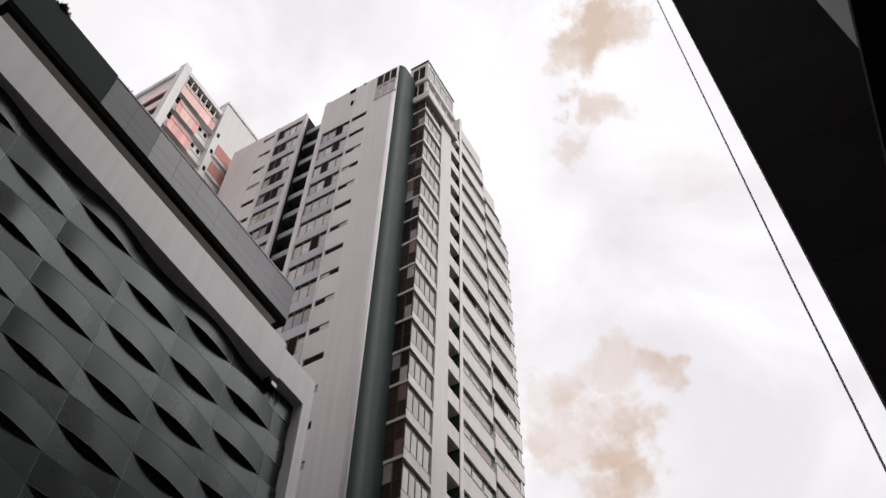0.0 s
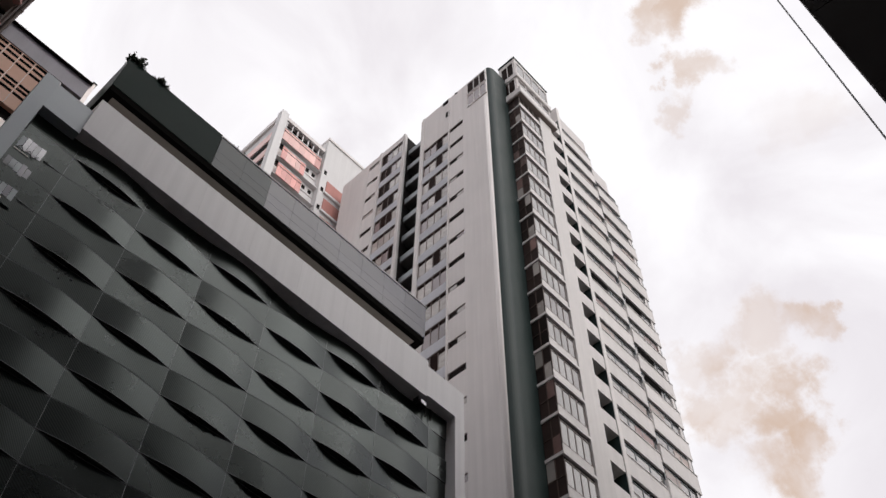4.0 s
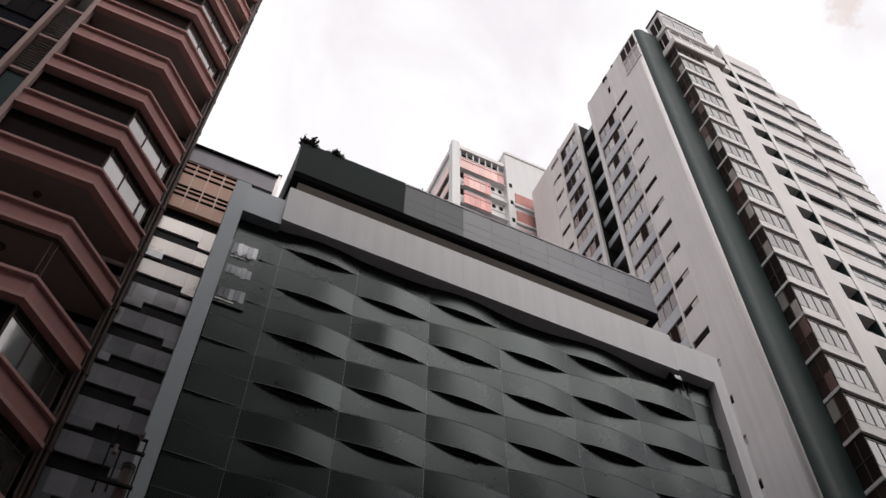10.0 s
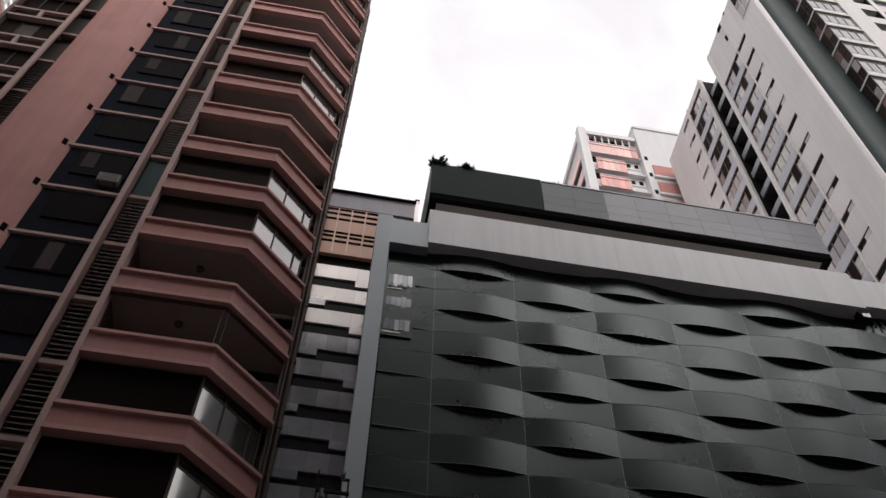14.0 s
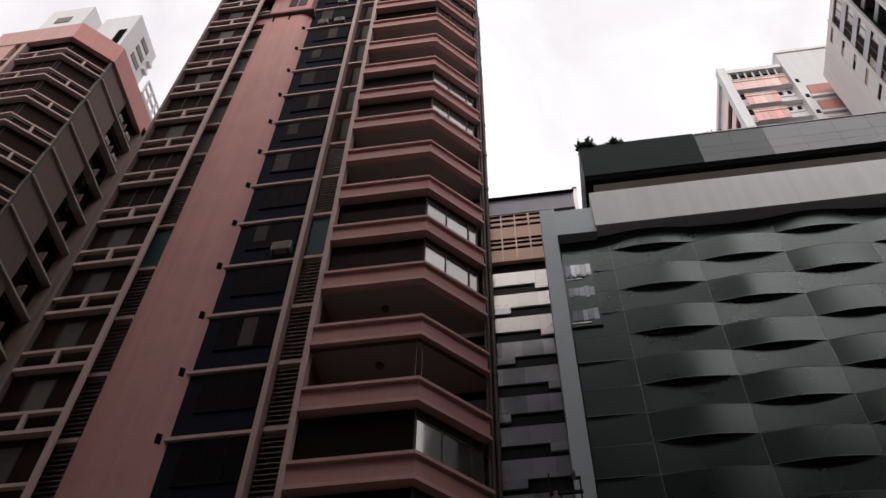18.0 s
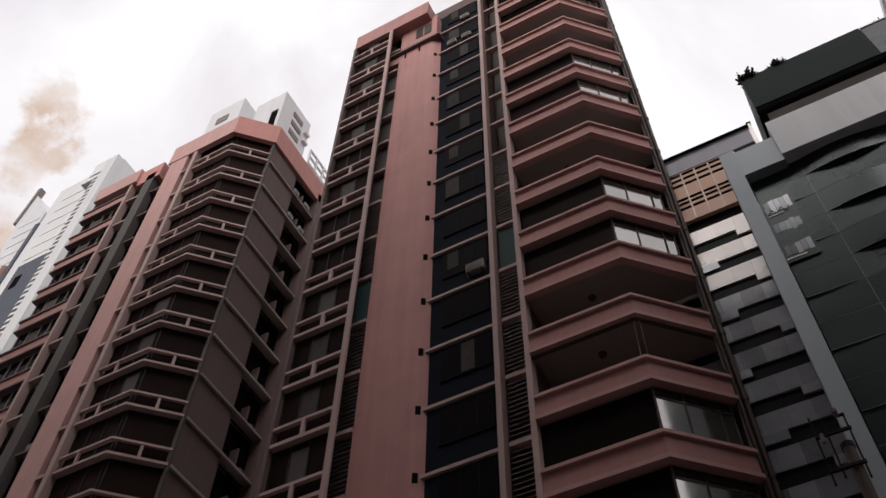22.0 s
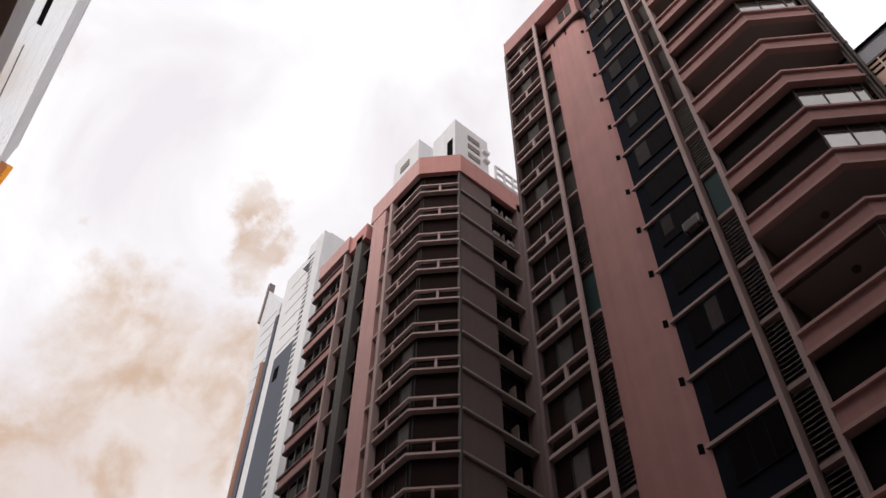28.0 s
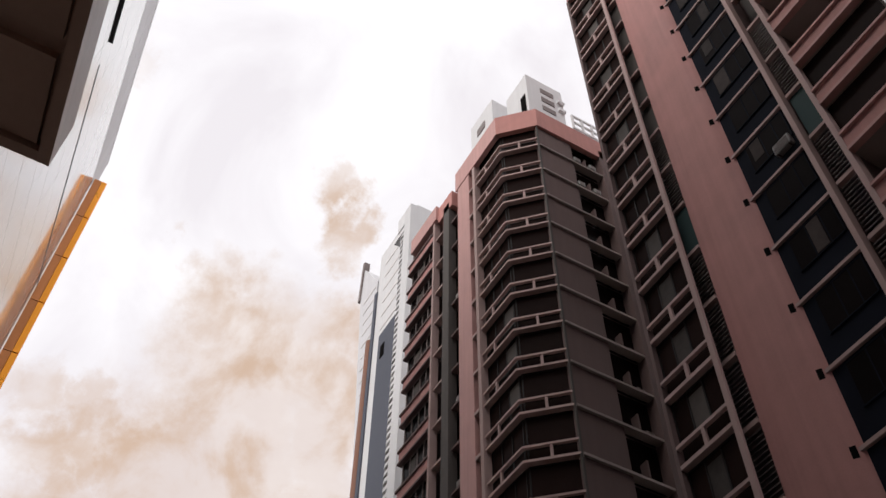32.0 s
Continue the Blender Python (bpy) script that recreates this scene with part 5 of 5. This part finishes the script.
# ---------------------------------------------------------------- near side: polished stone front, canopies, sign blade, dark fin
def near_side():
    k = -0.0735                       # the stone front leans a little away from the street line
    h = 63.2
    front = lambda x: -6.84 + k * x
    root = thing("stone_building", (-15, -8, 0), "building faced with polished white stone panels on the near pavement", "building", "")
    n, m = 10, 22
    x0, x1 = -47.4, -14.0
    for i in range(n):
        a, b = x0 + (x1 - x0) * i / n, x0 + (x1 - x0) * (i + 1) / n
        for j in range(m):
            z0, z1 = h * j / m, h * (j + 1) / m
            if z1 < 9:
                continue
            part("stone_panel", prism(bmesh.new(), [(a + 0.015, front(a)), (b - 0.015, front(b)), (b - 0.015, front(b) - 0.3), (a + 0.015, front(a) - 0.3)], z0 + 0.012, z1 - 0.012), CLAD if j >= m - 2 else MARBLE, root, "grey band of parapet cladding" if j >= m - 2 else "")
    part("wall", prism(bmesh.new(), [(x0, front(x0) - 0.3), (x1, front(x1) - 0.3), (x1, -30), (x0, -30)], 0, h - 0.2), LOUVRE, root)
    part("coping", prism(bmesh.new(), [(x0 - 0.1, front(x0) + 0.03), (x1, front(x1) + 0.03), (x1, front(x1) - 0.4), (x0 - 0.1, front(x0) - 0.4)], h, h + 0.5), MARBLE, root)
    slot = bmesh.new()
    rim = [(x1, 46.95), (-27.7, 47.3), (-28.6, 48.8), (x1, 48.8)]
    near, deep = [[slot.verts.new((x, front(x) + d, z)) for x, z in rim] for d in (0.03, -0.1)]
    slot.faces.new(near)
    slot.faces.new(deep[::-1])
    for a in range(4):
        slot.faces.new((near[a], near[(a + 1) % 4], deep[(a + 1) % 4], deep[a]))
    part("slot_window", slot, BLACK, root, "long dark slot window")
    part("string_course", prism(bmesh.new(), [(x0, front(x0) + 0.025), (-28.8, front(-28.8) + 0.025), (-28.8, front(-28.8) - 0.1), (x0, front(x0) - 0.1)], 46.52, 46.66), CLAD_DARK, root, "thin grey string course")
    # canopies over the pavement
    c = thing("canopy", (-1, -2, 6.6), "dark umber metal canopy with panelled soffit over the pavement", "canopy", "")
    zc = 5.0 + EYE
    e1 = lambda x: -0.872 - 0.0697 * x
    cells = [(-4.05, -3.3), (-3.27, -1.65), (-1.62, 0.0)]
    for a, b in cells:
        for s in range(5):
            y1a, y1b = e1(a) - 0.10 - s * 1.15, e1(b) - 0.10 - s * 1.15
            part("soffit_panel", prism(bmesh.new(), [(a + 0.09, y1a - 0.02), (b - 0.02, y1b - 0.02), (b - 0.02, y1b - 1.12), (a + 0.09, y1a - 1.12)], zc + 0.05, zc + 0.12), UMBER, c)
    part("canopy_deck", prism(bmesh.new(), [(-4.05, e1(-4.05)), (0, e1(0)), (0, -6.9), (-4.05, -6.5)], zc + 0.12, zc + 0.5), UMBER, c)
    part("canopy_lip", prism(bmesh.new(), [(-4.05, e1(-4.05)), (0, e1(0)), (0, e1(0) - 0.08), (-4.05, e1(-4.05) - 0.08)], zc, zc + 0.12), UMBER, c)
    part("canopy_lip", prism(bmesh.new(), [(-4.05, e1(-4.05) - 0.08), (-3.97, e1(-4.05) - 0.08), (-3.97, -6.5), (-4.05, -6.5)], zc, zc + 0.12), UMBER, c)
    e2 = lambda x: -1.17 + 0.082 * x
    c2 = thing("canopy", (5, -2, 6.6), "black metal canopy edge over the pavement", "canopy", "")
    part("canopy_deck", prism(bmesh.new(), [(0.0, e2(0)), (8.6, e2(8.6)), (8.6, -7.0), (0.0, -6.9)], zc, zc + 0.06), CHARCOAL, c2)
    # dark full-height fin
    d = thing("dark_fin_wall", (9.4, -1.6, 0), "charcoal clad fin wall rising beside the pavement", "wall", "")
    for j in range(12):
        part("cladding_panel", boxes((9.0, 9.5, -2.79, -0.487, j * 3.0 + 0.006, j * 3.0 + 2.994)), CHARCOAL, d)
    w = thing("cable", (9.0, -0.175, 0), "thin grey cable running up beside the fin wall", "cable", "")
    cb = bmesh.new()
    pts = [(9.0, -0.195, 0), (9.0, -0.18, 9.5), (9.0, -0.165, 12.0), (9.0, -0.20, 34)]
    for p, q in zip(pts, pts[1:]):
        tube(cb, p, q, 0.014, 6)
    part("strand", cb, CLAD_DARK, w)
    # orange sign blade
    o = thing("sign_blade", (-45, -3, 0), "orange lacquered vertical blade on the stone front", "sign", "")
    zt = 56.4 + EYE
    for j in range(14):
        z1 = zt - j * 4.4
        z0 = max(z1 - 4.34, 0.13)
        part("orange_panel", soft_box((-45.4, -45.0, -2.95, -2.57, z0, z1), 0.02), ORANGE, o)
        # darker orange panel carries the shade of the blade's side in its colour
        part("side_panel", boxes((-45.35, -45.03, -3.45, -2.96, z0, z1)), ORANGE_SHADE, o, "side panel in shade-darkened orange")
    return root


near_side()


# ---------------------------------------------------------------- pole with a steel bracket frame at the far kerb
def utility_pole():
    x, y = 0.3, 15.5
    t = thing("utility_pole", (x, y, 0.13), "brown timber utility pole with a dark steel bracket frame and lamp", "utility pole", "")
    part("pole", tube(bmesh.new(), (x, y, 0.1), (x, y, 14.2), 0.12, 14), PIPE, t)
    part("cap", tube(bmesh.new(), (x, y, 14.2), (x, y, 14.32), 0.135, 14), BRONZE, t)
    for dx, z0, z1 in ((-0.48, 13.5, 15.2), (-0.26, 13.6, 15.05), (0.16, 13.45, 15.0)):
        part("upright", boxes((x + dx - 0.018, x + dx + 0.018, y - 0.05, y + 0.02, z0, z1)), BRONZE, t)
    for z in (13.7, 14.55):
        part("crossbar", boxes((x - 0.5, x + 0.2, y - 0.16, y - 0.1, z, z + 0.06)), BRONZE, t)
    lamp = part("lamp", tube(bmesh.new(), (x + 0.03, y - 0.3, 14.98), (x + 0.03, y - 0.1, 14.98), 0.05, 12), LOUVRE, t, "small round grey lamp")
    part("lamp_bracket", boxes((x - 0.02, x + 0.18, y - 0.12, y - 0.06, 14.96, 15.0)), BRONZE, lamp)
    part("insulator", tube(bmesh.new(), (x - 0.37, y - 0.13, 14.41), (x - 0.37, y - 0.13, 14.62), 0.05, 10), LOUVRE, t)
    return t


utility_pole()
for k in (8, 10, 12, 15):
    z = 29.9 + (k - 9) * 2.995 - 0.4 + 0.08
    t = thing("air_conditioner", (-33.9, 20.4, z), "small white air conditioner on a ledge in the dark recess", "air conditioner", "air conditioners on the towers")
    part("casing", soft_box((-34.15, -33.6, 20.15, 20.5, z, z + 0.45), 0.03), AC_WHITE, t)
    part("fan_grille", tube(bmesh.new(), (-33.87, 20.13, z + 0.22), (-33.87, 20.16, z + 0.22), 0.17, 14), LOUVRE, t)


# unseen blocks added on the near side to shade the facades and their reflections
for x0, x1, y1, h, label in ((-13.9, 6.5, -6.95, 61.6, "unseen light-blocking block beside the stone front"), (6.6, 15, -7.2, 66, "unseen light-blocking block beside the stone building"), (15.5, 60, -7.0, 49, "unseen dark light-blocking block across the street"), (61, 140, -6.0, 30, "unseen light-blocking block to the right across the street"),
                             (-80, -48, -5.5, 68, "unseen light-blocking block to the left across the street"), (-150, -81, -6.0, 46, "unseen light-blocking block far along the street")):
    b = thing("shade_block", ((x0 + x1) / 2, y1 - 10, 0), label, "building", "blocks across the street")
    part("wall", boxes((x0, x1, y1 - 25, y1, 0, h)), SHADE_WALL, b)
